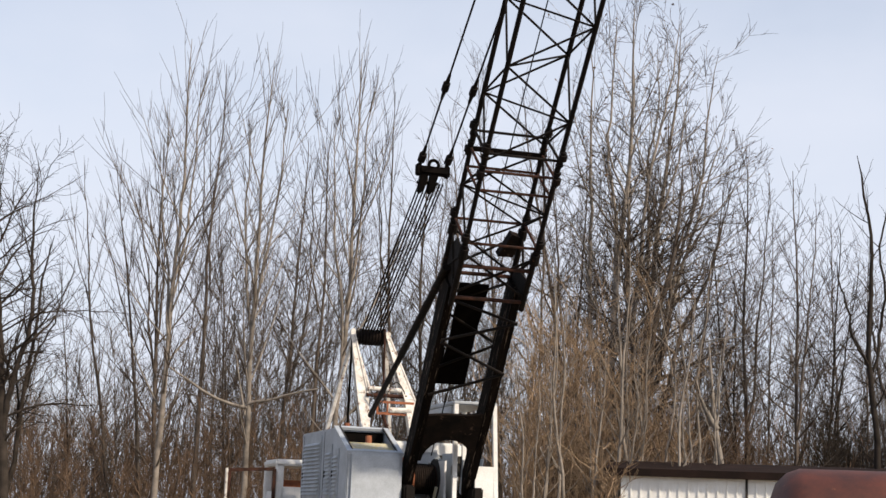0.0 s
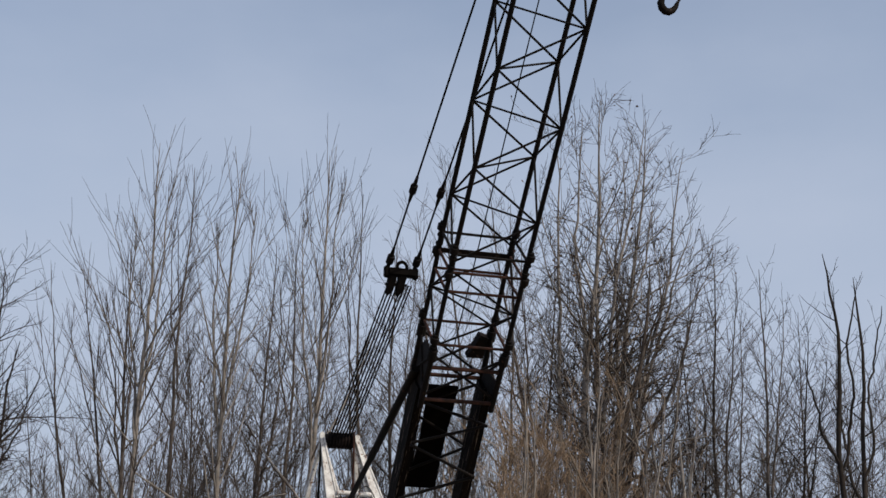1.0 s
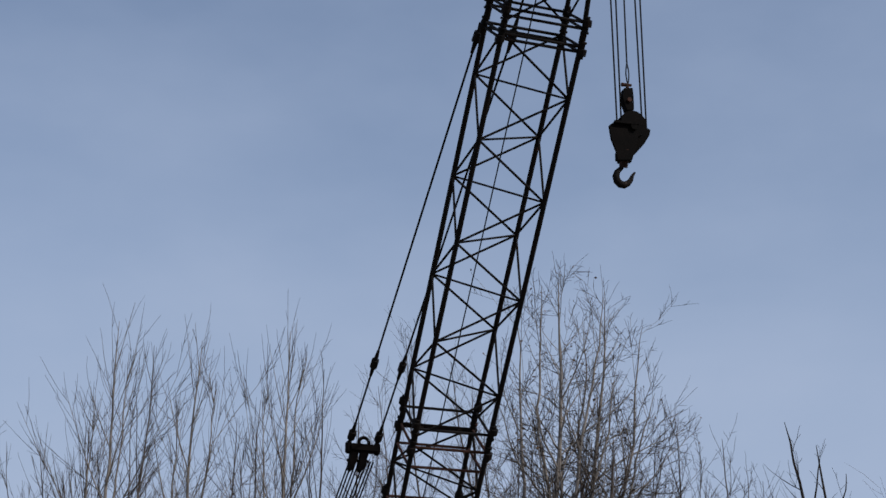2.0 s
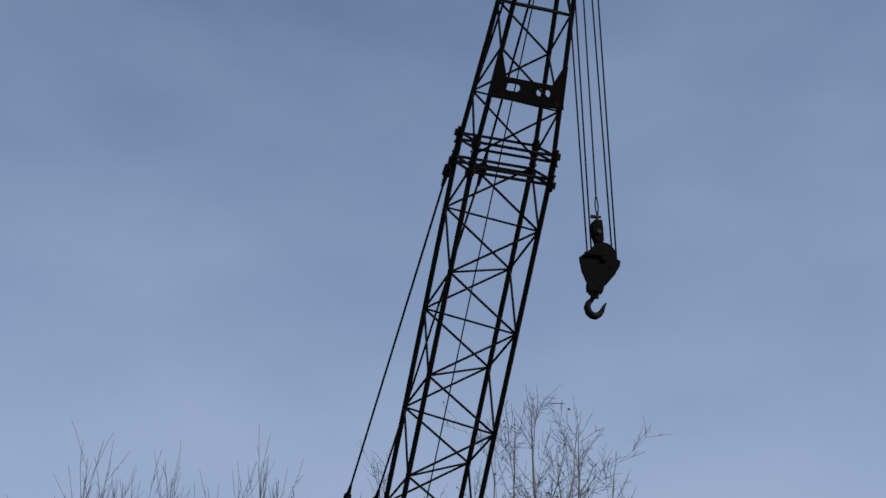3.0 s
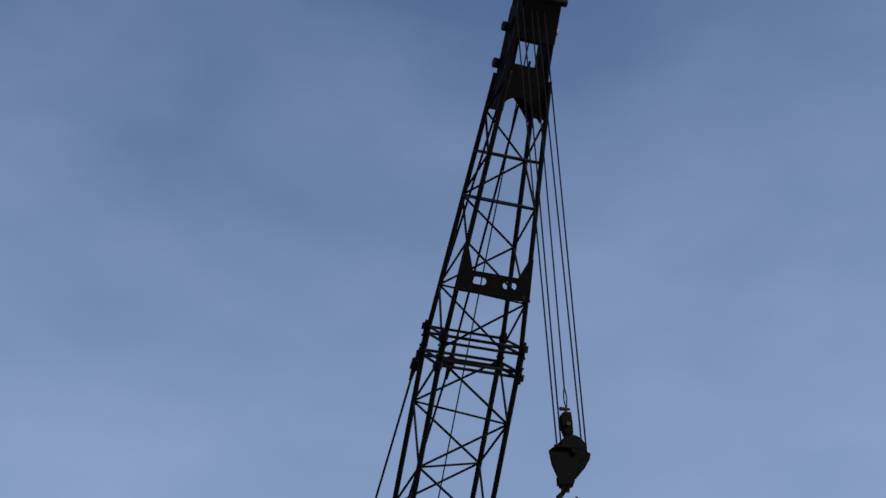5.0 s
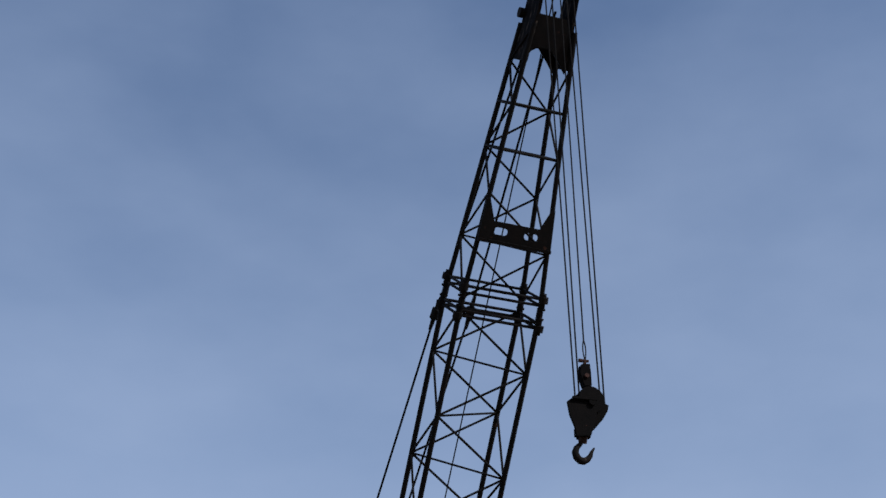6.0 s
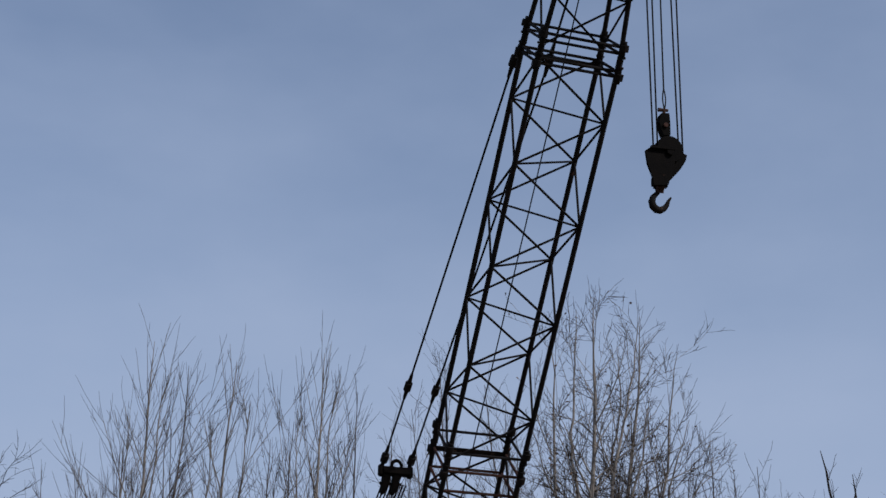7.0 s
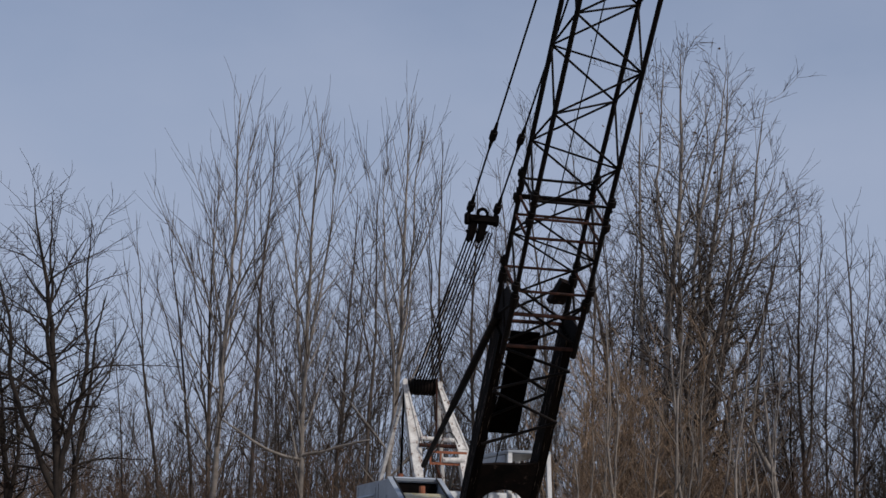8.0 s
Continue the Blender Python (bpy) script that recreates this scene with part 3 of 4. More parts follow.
part("inner_cover", one(beam, (-1.075, -0.4, 2.62), (-1.075, 0.16, 2.85), 0.9, 0.03), YELLOW_OLD, house, "yellowed inner cover plate")
# black sheet behind the hatch opening: its shade is put into the colour
part("hatch_shade_sheet", one(box, X0 + 0.08, X1 - 0.08, 0.75, 0.78, 1.7, 3.08), IRON_AND_SHADE, house)
part("filler_neck", one(bar, (-1.02, 0.25, 2.7), (-1.02, 0.3, 3.0), 0.06, 10), ORANGE_RUST, house)
for y0, y1, zt in ((0.15, 0.62, 2.62), (0.75, 1.3, 2.72), (1.75, 3.45, 2.92)):
    bm = bmesh.new()
    box(bm, X0 - 0.022, X0 - 0.002, y0, y1, 1.7, zt + 0.12, 0.008)
    door = part("louvre_door", bm, GREY_PAINT, house)
    n = int((zt - 1.85) / 0.075)
    for k in range(n):
        z = 1.88 + 0.075 * k
        part("louvre", one(prism, [(0.0, z), (-0.045, z), (-0.005, z + 0.045)], lambda a, b, d, y0=y0, y1=y1: Vector((X0 - 0.022 + a, y0 + 0.07 + d * (y1 - y0 - 0.14), b)), 1.0), GREY_PAINT, door)
    part("door_handle", one(bar, (X0 - 0.04, y1 - 0.04, 2.2), (X0 - 0.04, y1 - 0.04, 2.35), 0.015, 6), DARK, door)
bm = bmesh.new()
box(bm, -0.53, 1.35, 1.9, 3.7, 1.65, 3.02, 0.04)
part("rear_cover", bm, CLEAN_WHITE, house)
bm = bmesh.new()
box(bm, -0.5, -0.1, 1.1, 1.9, 2.3, 2.98, 0.04)
part("air_box", bm, CLEAN_WHITE, house)
bm = bmesh.new()
box(bm, -1.65, 1.4, -0.6, 3.75, 1.45, 1.65, 0.02)
part("deck", bm, DARK, house)
for x in (-0.42, 0.9):
    bm = bmesh.new()
    box(bm, x - 0.1, x + 0.1, -0.65, 0.3, 1.5, 2.1, 0.03)
    part("foot_bracket", bm, BLACK_STEEL, house)
drum = part("winch_drum", one(bar, (-0.2, 0.75, 2.25), (0.42, 0.75, 2.25), 0.27, 24), RUSTY_STEEL, house, "rusty winch drum with wound rope")
for x in (-0.23, 0.45):
    part("drum_flange", one(disc, (x, 0.75, 2.25), (1, 0, 0), 0.4, 0.05, 32), ORANGE_RUST if x < 0 else DARK, drum)
for k in range(14):
    part("rope_turn", one(disc, (-0.17 + 0.042 * k, 0.75, 2.25), (1, 0, 0), 0.295, 0.03, 24), ORANGE_RUST if k in (2, 3) else BLACK_RUST, drum)
part("guard_panel", one(prism, [(-0.1, 1.65), (-0.1, 2.5), (0.12, 2.78), (0.62, 2.8), (0.78, 2.6), (0.78, 1.65)], lambda a, b, d: Vector((a, 1.25 + d, b)), 0.05), GREY_PAINT, house)
part("guard_panel", one(prism, [(0.3, 1.65), (0.3, 2.5), (0.5, 2.76), (1.25, 2.78), (1.25, 1.65)], side_at(0.74), 0.05), GREY_PAINT, house)
part("guard_edge", one(beam, (0.1, 1.22, 2.8), (0.62, 1.22, 2.82), 0.05, 0.05, side=(0, 1, 0)), CLEAN_WHITE, house)
part("brake_lever", one(bar, (0.3, 0.4, 1.66), (0.36, 0.3, 2.1), 0.03, 8), YELLOW_OLD, house)
for z in (1.72, 2.6):
    part("trim_strip", one(box, X0 - 0.03, X1 - 0.02, -0.56, -0.545, z, z + 0.025), DARK if z < 2 else GREY_PAINT, house)
part("hatch_seal", one(beam, (X0 + 0.1, -0.46, 2.70), (X0 + 0.1, 0.68, 3.175), 0.025, 0.03), DARK, house)
part("hatch_seal", one(beam, (X1 - 0.1, -0.46, 2.70), (X1 - 0.1, 0.68, 3.175), 0.025, 0.03), DARK, house)
part("hatch_seal", one(beam, (X0 + 0.1, -0.43, 2.72), (X1 - 0.1, -0.43, 2.72), 0.025, 0.03), DARK, house)

for y in (0.68, 1.52, 3.55):
    part("panel_seam", one(box, X0 - 0.006, X0 + 0.01, y, y + 0.02, 1.68, 2.62 if y < 0.7 else 3.1), DARK, house)
part("sill_rail", one(box, X0 - 0.035, X1, -0.6, -0.585, 1.62, 1.7, 0.005), BLACK_RUST, house)

# ---- operator's cab ----
cab = thing("operator_cab", CRANE, "white operator cab with open window frames and rusty corners", "crane cab")
CX0, CX1, CY0, CY1, CZ0, CZ1 = 0.47, 1.3, -0.5, 1.5, 1.65, 3.66
for x, y in ((CX0, CY0), (CX1, CY0), (CX0, CY1), (CX1, CY1)):
    part("post", one(beam, (x, y, CZ0), (x - (0.07 if x == CX1 else 0.0), y + 0.05 * (1 if y < 0 else -1), CZ1), 0.08, 0.08), CLEAN_WHITE, cab)
bm = bmesh.new()
box(bm, CX0 - 0.06, CX1 - 0.02, CY0, CY1 + 0.05, CZ1 - 0.02, CZ1 + 0.05, 0.02)
part("roof", bm, GREY_PAINT, cab)
part("front_panel", one(box, CX0 + 0.4, CX1 - 0.02, CY0 - 0.02, CY0 + 0.02, CZ0, 2.5), CLEAN_WHITE, cab)
part("side_panel", one(box, CX0 - 0.02, CX0 + 0.02, CY0 + 0.6, CY1, CZ0, 2.6), CLEAN_WHITE, cab)
part("side_panel", one(box, CX0 - 0.02, CX0 + 0.02, CY0 + 0.3, CY1, 3.3, CZ1 - 0.03), GREY_PAINT, cab)
part("side_panel", one(box, CX1 - 0.02, CX1 + 0.02, CY0 + 0.05, CY1, CZ0, 2.5), CLEAN_WHITE, cab)
# near-black back panel: the cab's inner shade is put into its colour
part("rear_panel", one(box, CX0 + 0.05, CX1 - 0.05, CY1 - 0.02, CY1 + 0.02, CZ0, 2.75), DARK, cab)
part("seat", one(box, 0.75, 1.15, 0.5, 0.95, 1.9, 2.45, 0.05), DARK, cab)
for k in range(4):
    x = 0.72 + 0.12 * k
    part("control_lever", one(bar, (x, -0.1, 1.9), (x + 0.02, -0.2, 2.62 + 0.03 * (k % 2)), 0.035, 8), GREY_PAINT, cab)
part("dashboard", one(box, 0.55, 1.2, -0.15, 0.05, 2.3, 2.55, 0.04), DARK, cab)

# ---- carrier truck under and behind ----
truck = thing("carrier_truck", CRANE, "old white carrier truck under the crane, cab door standing open", "truck")
bm = bmesh.new()
box(bm, -1.25, 1.25, -2.4, 7.6, 0.85, 1.25, 0.04)
part("chassis", bm, BLACK_STEEL, truck)
part("turntable", one(bar, (0, 1.9, 1.25), (0, 1.9, 1.46), 0.95, 40), BLACK_STEEL, truck)
for y in (-1.6, -0.3, 4.6, 6.2):
    for sx in (-1, 1):
        w = part("wheel", one(bar, (sx * 0.8, y, 0.52), (sx * 1.22, y, 0.52), 0.52, 30), RUBBER, truck)
        part("rim", one(bar, (sx * 1.18, y, 0.52), (sx * 1.26, y, 0.52), 0.28, 20), WHITE_PAINT, w)
TX0, TX1, TY0, TY1, TZ = -1.9, -0.7, 4.9, 6.4, 2.6
for x in (TX0 + 0.06, TX1 - 0.06):
    for y in (TY0 + 0.06, TY1 - 0.06):
        bm = bmesh.new()
        box(bm, x - 0.09, x + 0.09, y - 0.07, y + 0.07, 1.25, TZ, 0.03)
        part("cab_post", bm, CLEAN_WHITE, truck)
bm = bmesh.new()
box(bm, TX0 - 0.04, TX1 + 0.04, TY0 - 0.05, TY1 + 0.05, TZ - 0.1, TZ + 0.04, 0.04)
part("cab_roof", bm, CLEAN_WHITE, truck)
part("cab_wall", one(box, TX0 + 0.03, TX0 + 0.08, TY0 + 0.1, TY1 - 0.1, 1.25, 1.95), CLEAN_WHITE, truck)
part("cab_wall", one(box, TX0 + 0.1, TX1 - 0.1, TY0 + 0.02, TY0 + 0.07, 1.25, 2.05), CLEAN_WHITE, truck)
part("cab_seat", one(box, TX0 + 0.15, TX1 - 0.15, 5.3, 5.9, 1.6, 2.2, 0.05), ORANGE_RUST, truck)
bm = bmesh.new()
for p, q in (((-2.95, 1.3), (-2.95, 2.36)), ((-2.95, 2.36), (-1.97, 2.42)), ((-1.97, 2.42), (-1.97, 1.3)), ((-2.95, 1.5), (-1.97, 1.5))):
    beam(bm, (p[0], 4.85, p[1]), (q[0], 4.85, q[1]), 0.07, 0.07, side=(0, 1, 0))
door = part("open_door", bm, RUSTY_STEEL, truck, "rusty open door frame")
part("door_edge", one(box, -3.03, -2.98, 4.8, 4.9, 1.3, 2.4, 0.01), WHITE_PAINT, door)
part("door_skin", one(box, -2.9, -2.0, 4.83, 4.87, 1.3, 1.5), CLEAN_WHITE, door)

# ---- shed and tank ----
shed = thing("metal_shed", pose(4.75, 37.3, 0, 0, 0, -10.0), "long low shed with ribbed white walls and dark brown roof", "shed")
SL, SD, SE, SR = 13.0, 4.4, 2.76, 2.95
part("wall", one(box, 0, SL, 0, SD, 0, SE), SHED_WHITE, shed)
k = 0.0
while k < SL:
    part("rib", one(box, k, k + 0.028, -0.03, 0.0, 0.1, SE - 0.02), SHED_WHITE, shed)
    k += 0.24
for x in (3.1, 6.6):
    part("door_gap", one(box, x, x + 0.06, -0.045, 0.0, 0.0, SE - 0.03), DARK, shed)
bm = bmesh.new()
prism(bm, [(-0.12, SE - 0.02), (-0.12, SE + 0.12), (SD / 2, SR + 0.24), (SD + 0.5, SE + 0.12), (SD + 0.5, SE - 0.02)], lambda a, b, d: Vector((-0.4 + d, a, b)), SL + 0.8)
part("roof", bm, SHED_ROOF, shed)
part("fascia", one(box, -0.42, SL + 0.42, -0.2, -0.12, SE - 0.04, SE + 0.15), SHED_ROOF, shed)

tank = thing("steel_tank", pose(3.83, 17.0, 0, 0, 0, -7.0), "large rusty steel tank lying on its side", "tank")
bm = bmesh.new()
TR, TL = 1.1, 7.0
prof = [(0.0, 0.0), (0.02, 0.35), (0.06, 0.65), (0.14, 0.85), (0.25, 0.95), (0.4, 1.0), (TL - 0.4, 1.0), (TL - 0.15, 0.88), (TL, 0.5), (TL, 0.0)]
rings = []
for x, r in prof:
    rings.append([bm.verts.new((x, TR * r * math.cos(t), 1.17 + TR * r * math.sin(t))) for t in [i * math.pi / 24 for i in range(48)]] if r else [bm.verts.new((x, 0, 1.17))])
for a_, b_ in zip(rings, rings[1:]):
    for i in range(48):
        j = (i + 1) % 48
        q = [a_[i % len(a_)], a_[j % len(a_)], b_[j % len(b_)], b_[i % len(b_)]]
        q = list(dict.fromkeys(q))
        bm.faces.new(q)
bmesh.ops.recalc_face_normals(bm, faces=bm.faces[:])
for f in bm.faces:
    f.smooth = True
part("shell", bm, TANK_RUST, tank)
for x in (2.4, 4.4, 6.5):
    bm = bmesh.new()
    for i in range(48):
        t0, t1 = i * math.pi / 24, (i + 1) * math.pi / 24
        bar(bm, (x, (TR + 0.004) * math.cos(t0), 1.17 + (TR + 0.004) * math.sin(t0)), (x, (TR + 0.004) * math.cos(t1), 1.17 + (TR + 0.004) * math.sin(t1)), 0.014, 6)
    part("weld_seam", bm, TANK_RUST, tank)
for x in (1.2, 5.6):
    part("saddle", one(box, x, x + 0.3, -0.8, 0.8, 0.0, 0.25), RUSTY_STEEL, tank)


# ---- trees ----
class Tubes:
    """Collects tapered tubes and turns them into one mesh."""

    def __init__(self):
        self.v, self.f, self.n = [], [], 0

    def add(self, pts, radii, sides):
        pts = np.asarray(pts, float)
        way = np.gradient(pts, axis=0)
        way /= np.linalg.norm(way, axis=1)[:, None] + 1e-9
        ref = np.array([0.3, 0.9, 0.31]) if abs(way[0, 2]) > 0.8 else np.array([0.0, 0.0, 1.0])
        s = np.cross(way, ref)
        s /= np.linalg.norm(s, axis=1)[:, None] + 1e-9
        u = np.cross(way, s)
        ang = np.arange(sides) * 2 * math.pi / sides
        ring = pts[:, None] + np.asarray(radii)[:, None, None] * (np.cos(ang)[None, :, None] * s[:, None] + np.sin(ang)[None, :, None] * u[:, None])
        self.v.append(ring.reshape(-1, 3))
        m = len(pts)
        i = np.arange(m - 1)[:, None] * sides + np.arange(sides)[None]
        j = np.arange(m - 1)[:, None] * sides + (np.arange(sides)[None] + 1) % sides
        self.f.append(np.stack([i, j, j + sides, i + sides], -1).reshape(-1, 4) + self.n)
        self.n += m * sides

    def quad(self, p, a, b):
        self.v.append(np.array([p, p + a, p + a + b, p + b]))
        self.f.append(np.array([[0, 1, 2, 3]]) + self.n)
        self.n += 4

    def object(self, name, mat, parent, smooth=True):
        v, f = np.concatenate(self.v), np.concatenate(self.f)
        me = bpy.data.meshes.new(name)
        me.vertices.add(len(v))
        me.vertices.foreach_set("co", v.ravel())
        me.loops.add(len(f) * 4)
        me.loops.foreach_set("vertex_index", f.ravel())
        me.polygons.add(len(f))
        me.polygons.foreach_set("loop_start", np.arange(len(f)) * 4)
        me.update(calc_edges=True)
        if smooth:
            me.polygons.foreach_set("use_smooth", np.ones(len(f), bool))
        me.materials.append(mat)
        ob = new(name, me)
        ob.parent = parent
        return ob


def unit(v):
    return v / (np.linalg.norm(v) + 1e-9)


def sprout(rng, start, way, length, segs, wander, lift):
    """A wandering branch line: lift bends it upwards."""
    turn = np.cumsum(rng.normal(0, wander, (segs, 3)) + np.array([0, 0, lift]), axis=0)
    d = unit(np.array(way, float)) + turn
    d /= np.linalg.norm(d, axis=1)[:, None] + 1e-9
    return np.concatenate([[np.array(start, float)], start + np.cumsum(d, axis=0) * (length / segs)])


def at(pts, k):
    x = k * (len(pts) - 1)
    i = min(int(x), len(pts) - 2)
    return pts[i] + (pts[i + 1] - pts[i]) * (x - i), unit(pts[i + 1] - pts[i])


def aside(rng, way, angle):
    """A direction at that angle (radians) from way."""
    r = rng.normal(0, 1, 3)
    r = unit(r - way * (r @ way))
    return unit(way * math.cos(angle) + r * math.sin(angle))


def between(pair, k):
    return pair[0] + (pair[1] - pair[0]) * k


def tree(name, x, y, height, lean, style, seed, label, bark, twigbark, group="bare trees"):
    """A bare tree: stems that run to the top, limbs along them, branches on the limbs and twigs on the branches.
    Pairs in a style go from the lowest limb to the highest."""
    rng = np.random.default_rng(seed)
    st = dict(STEM, **style)
    ob = thing(name, pose(x, y, 0), label, "tree", group)
    trunk, crown, twigs, leaves = Tubes(), Tubes(), Tubes(), Tubes()
    girth = height * st["girth"]

    def twig(p, d, length):
        segs = 3 if length > 0.45 else 2
        line = sprout(rng, p, d, length, segs, st["wander"] * 1.4, st["lift"] * 0.8)
        twigs.add(line, np.linspace(st["fine"] * 1.25, st["fine"] * 0.75, segs + 1), 3)
        if rng.random() < st["leaves"]:
            leaves.quad(line[-1], rng.normal(0, 0.035, 3), rng.normal(0, 0.035, 3))

    def branch(p, d, length, r, level, thin=1.0):
        segs = max(3, min(9, int(length / 0.33)))
        line = sprout(rng, p, d, length, segs, st["wander"], st["lift"] * (1.0 if level == 1 else 0.7))
        tip = st["fine"] * 1.1
        (crown if level == 1 else twigs).add(line, tip + (max(r, tip) - tip) * np.linspace(1, 0, segs + 1) ** 0.8, 5 if r > 0.022 else 3)
        for k in np.sort(rng.uniform(0.12 if level == 1 else 0.08, 1.0, max(2, int(length / (thin * st["spacing"][min(level, 2) - 1]))))):
            q, w = at(line, k)
            long = length * st["ratio"] * (1.1 - 0.65 * k) * rng.uniform(0.55, 1.35)
            way = aside(rng, w, rng.uniform(*st["fork"]))
            if level < 2 and long > 0.5:
                branch(q, way, long, r * (1 - 0.75 * k) * 0.62, level + 1, thin)
            elif level < 3 and long > 0.9:
                branch(q, way, long, r * (1 - 0.75 * k) * 0.62, level + 1, thin)
            else:
                twig(q, way, min(max(long, 0.22), st["twig"] * rng.uniform(0.6, 1.3)))
        twig(line[-1], unit(line[-1] - line[-2]), st["twig"] * rng.uniform(0.6, 1.4))

    for split, side, share in st["stems"]:
        # each stem leaves the first one at a share of the height and runs to its own top
        n = 22
        k = np.linspace(0, 1, n)
        top = share * height
        z = split * height + (top - split * height) * k
        wave = rng.uniform(0, 6.28, 4)
        sway = st["sway"] * height * np.sin(k * math.pi) ** 0.7
        line = np.stack([lean * z + side * height * k ** 0.75 + sway * (np.sin(k * 5 + wave[0]) + 0.4 * np.sin(k * 13 + wave[1])), sway * (np.sin(k * 5 + wave[2]) + 0.4 * np.sin(k * 12 + wave[3])) + rng.normal(0, 0.02) * height * k, z], 1)
        line[1:-1, :2] += rng.normal(0, st["sway"] * height * 0.12, (n - 2, 2))
        r0 = girth * (1 - split) ** 0.9 * (1.0 if split == 0 and side == 0 else 0.72)
        radii = st["fine"] * 1.4 + r0 * (1 - k) ** st["taper"]
        if split == 0:
            radii[0] *= 1.35
        trunk.add(line, radii, 9 if r0 > 0.06 else 6)
        count = int(st["limbs"] * (1 - split))
        az = rng.uniform(0, 6.28)
        first = 0.06 if split > 0 else st["first"]
        for i in range(count):
            u = (i + rng.uniform(0, 0.9)) / count
            kk = first + (0.985 - first) * u
            p, d = at(line, kk)
            az += 2.4 + rng.normal(0, 0.5)
            angle = between(st["angle"], u) * rng.uniform(0.75, 1.3)
            out = np.array([math.cos(az), math.sin(az), 0.0])
            way = unit(d * math.cos(angle) + unit(out - d * (out @ d)) * math.sin(angle))
            bulge = st["low"] + (1 - st["low"]) * math.sin(min(1.0, u / 0.45) * math.pi / 2)
            long = height * between(st["reach"], max(0.0, (u - 0.3) / 0.7)) * bulge * rng.uniform(0.55, 1.25)
            r = float(np.interp(kk, k, radii))
            branch(p, way, long, min(r * rng.uniform(0.35, 0.62), 0.013 * long + 0.008), 1, 1 + st["bare"] * u * u)
        for _ in range(st["shoots"]):
            # long straight shoots round the top
            p, d = at(line, rng.uniform(0.8, 0.97))
            long = min(height * rng.uniform(0.06, 0.14), (1.03 * top - p[2]) * 1.1)
            shoot = sprout(rng, p, aside(rng, d, rng.uniform(0.15, 0.5)), long, 6, 0.03, 0.09)
            crown.add(shoot, np.linspace(0.015, st["fine"], 7), 3)
            for _ in range(3):
                q, w = at(shoot, rng.uniform(0.15, 0.7))
                twig(q, aside(rng, w, 0.35), rng.uniform(0.3, 0.9))
    for z, wx, wz, long in st["boughs"]:
        bough = sprout(rng, (lean * z, 0, z), (wx, -0.15, wz), long, 9, 0.09, 0.05)
        crown.add(bough, np.linspace(st["stout"], st["stout"] * 0.35, 10), 6)
        for k in np.linspace(0.25, 1.0, 9):
            q, w = at(bough, k)
            branch(q, aside(rng, w, rng.uniform(0.4, 1.0)), rng.uniform(0.5, 1.3), 0.014, 2)
    trunk.object("trunk", bark, ob)
    crown.object("crown", bark, ob)
    tagged(twigs.object("twig_spray", twigbark, ob), kind="stuff")
    if leaves.n:
        tagged(leaves.object("leaf_litter", LEAF, ob), kind="stuff")
    return ob


STEM = dict(stems=((0, 0, 1.0),), girth=0.0058, taper=0.85, sway=0.006, limbs=30, first=0.2, angle=(0.6, 0.35), reach=(0.2, 0.07), low=0.55, lift=0.05, wander=0.07,
            spacing=(0.34, 0.26), ratio=0.42, fork=(0.35, 0.8), twig=0.5, fine=0.0062, leaves=0.0, shoots=0, bare=0.0, boughs=(), stout=0.06)
POPLAR = dict(stems=((0, 0, 0.92), (0.45, 0.032, 0.83), (0.38, -0.038, 0.78)), bare=2.6, limbs=19, first=0.15, angle=(0.75, 0.3), reach=(0.24, 0.08), lift=0.06, wander=0.04, fork=(0.25, 0.55), twig=0.7, shoots=4, spacing=(0.42, 0.33), fine=0.0056)
WISP = dict(POPLAR, stems=((0, 0, 0.92), (0.5, -0.035, 0.8)), girth=0.0046, limbs=11, reach=(0.18, 0.08), angle=(0.65, 0.3), shoots=2, first=0.25)
BOUGH = dict(POPLAR, boughs=((4.6, 0.9, 0.15, 2.3), (4.5, -0.95, 0.0, 2.7)))
SPREAD = dict(stems=((0, 0, 1.0), (0.26, 0.085, 0.97), (0.2, -0.075, 0.93), (0.36, 0.11, 0.83), (0.45, -0.03, 0.98)), girth=0.0085, sway=0.009, limbs=27, first=0.38, angle=(0.85, 0.55), reach=(0.19, 0.085), lift=0.035,
              wander=0.11, fork=(0.4, 0.95), spacing=(0.32, 0.2), twig=0.36, leaves=0.12, ratio=0.44, low=0.75, fine=0.006)
SLIM = dict(stems=((0, 0, 1.0), (0.35, 0.05, 0.9)), limbs=36, first=0.16, angle=(0.95, 0.5), reach=(0.19, 0.065), lift=0.035, wander=0.09, girth=0.0056, fork=(0.4, 0.9), twig=0.4, spacing=(0.31, 0.22))
ROUND = dict(stems=((0, 0, 1.0), (0.3, 0.13, 0.92), (0.26, -0.14, 0.9), (0.42, 0.05, 0.98)), girth=0.0135, sway=0.014, limbs=30, first=0.24, angle=(1.1, 0.7), reach=(0.23, 0.11), lift=0.02, wander=0.14,
             fork=(0.4, 1.1), spacing=(0.27, 0.18), twig=0.36, low=0.8, fine=0.0056)
SNAG = dict(stems=((0, 0, 1.0), (0.5, 0.07, 0.93), (0.42, -0.06, 0.75)), girth=0.0082, taper=0.6, sway=0.014, limbs=10, first=0.28, angle=(0.95, 0.5), reach=(0.14, 0.04), wander=0.15, twig=0.3, spacing=(0.5, 0.35))
HAZE = dict(limbs=34, first=0.18, angle=(0.85, 0.5), reach=(0.19, 0.075), girth=0.004, wander=0.08, twig=0.42, spacing=(0.33, 0.24), fine=0.0054)
PALE = dict(SLIM, stems=((0, 0, 1.0),), limbs=12, boughs=((4.1, -0.78, 0.75, 1.45),), stout=0.085, girth=0.017, taper=0.7)
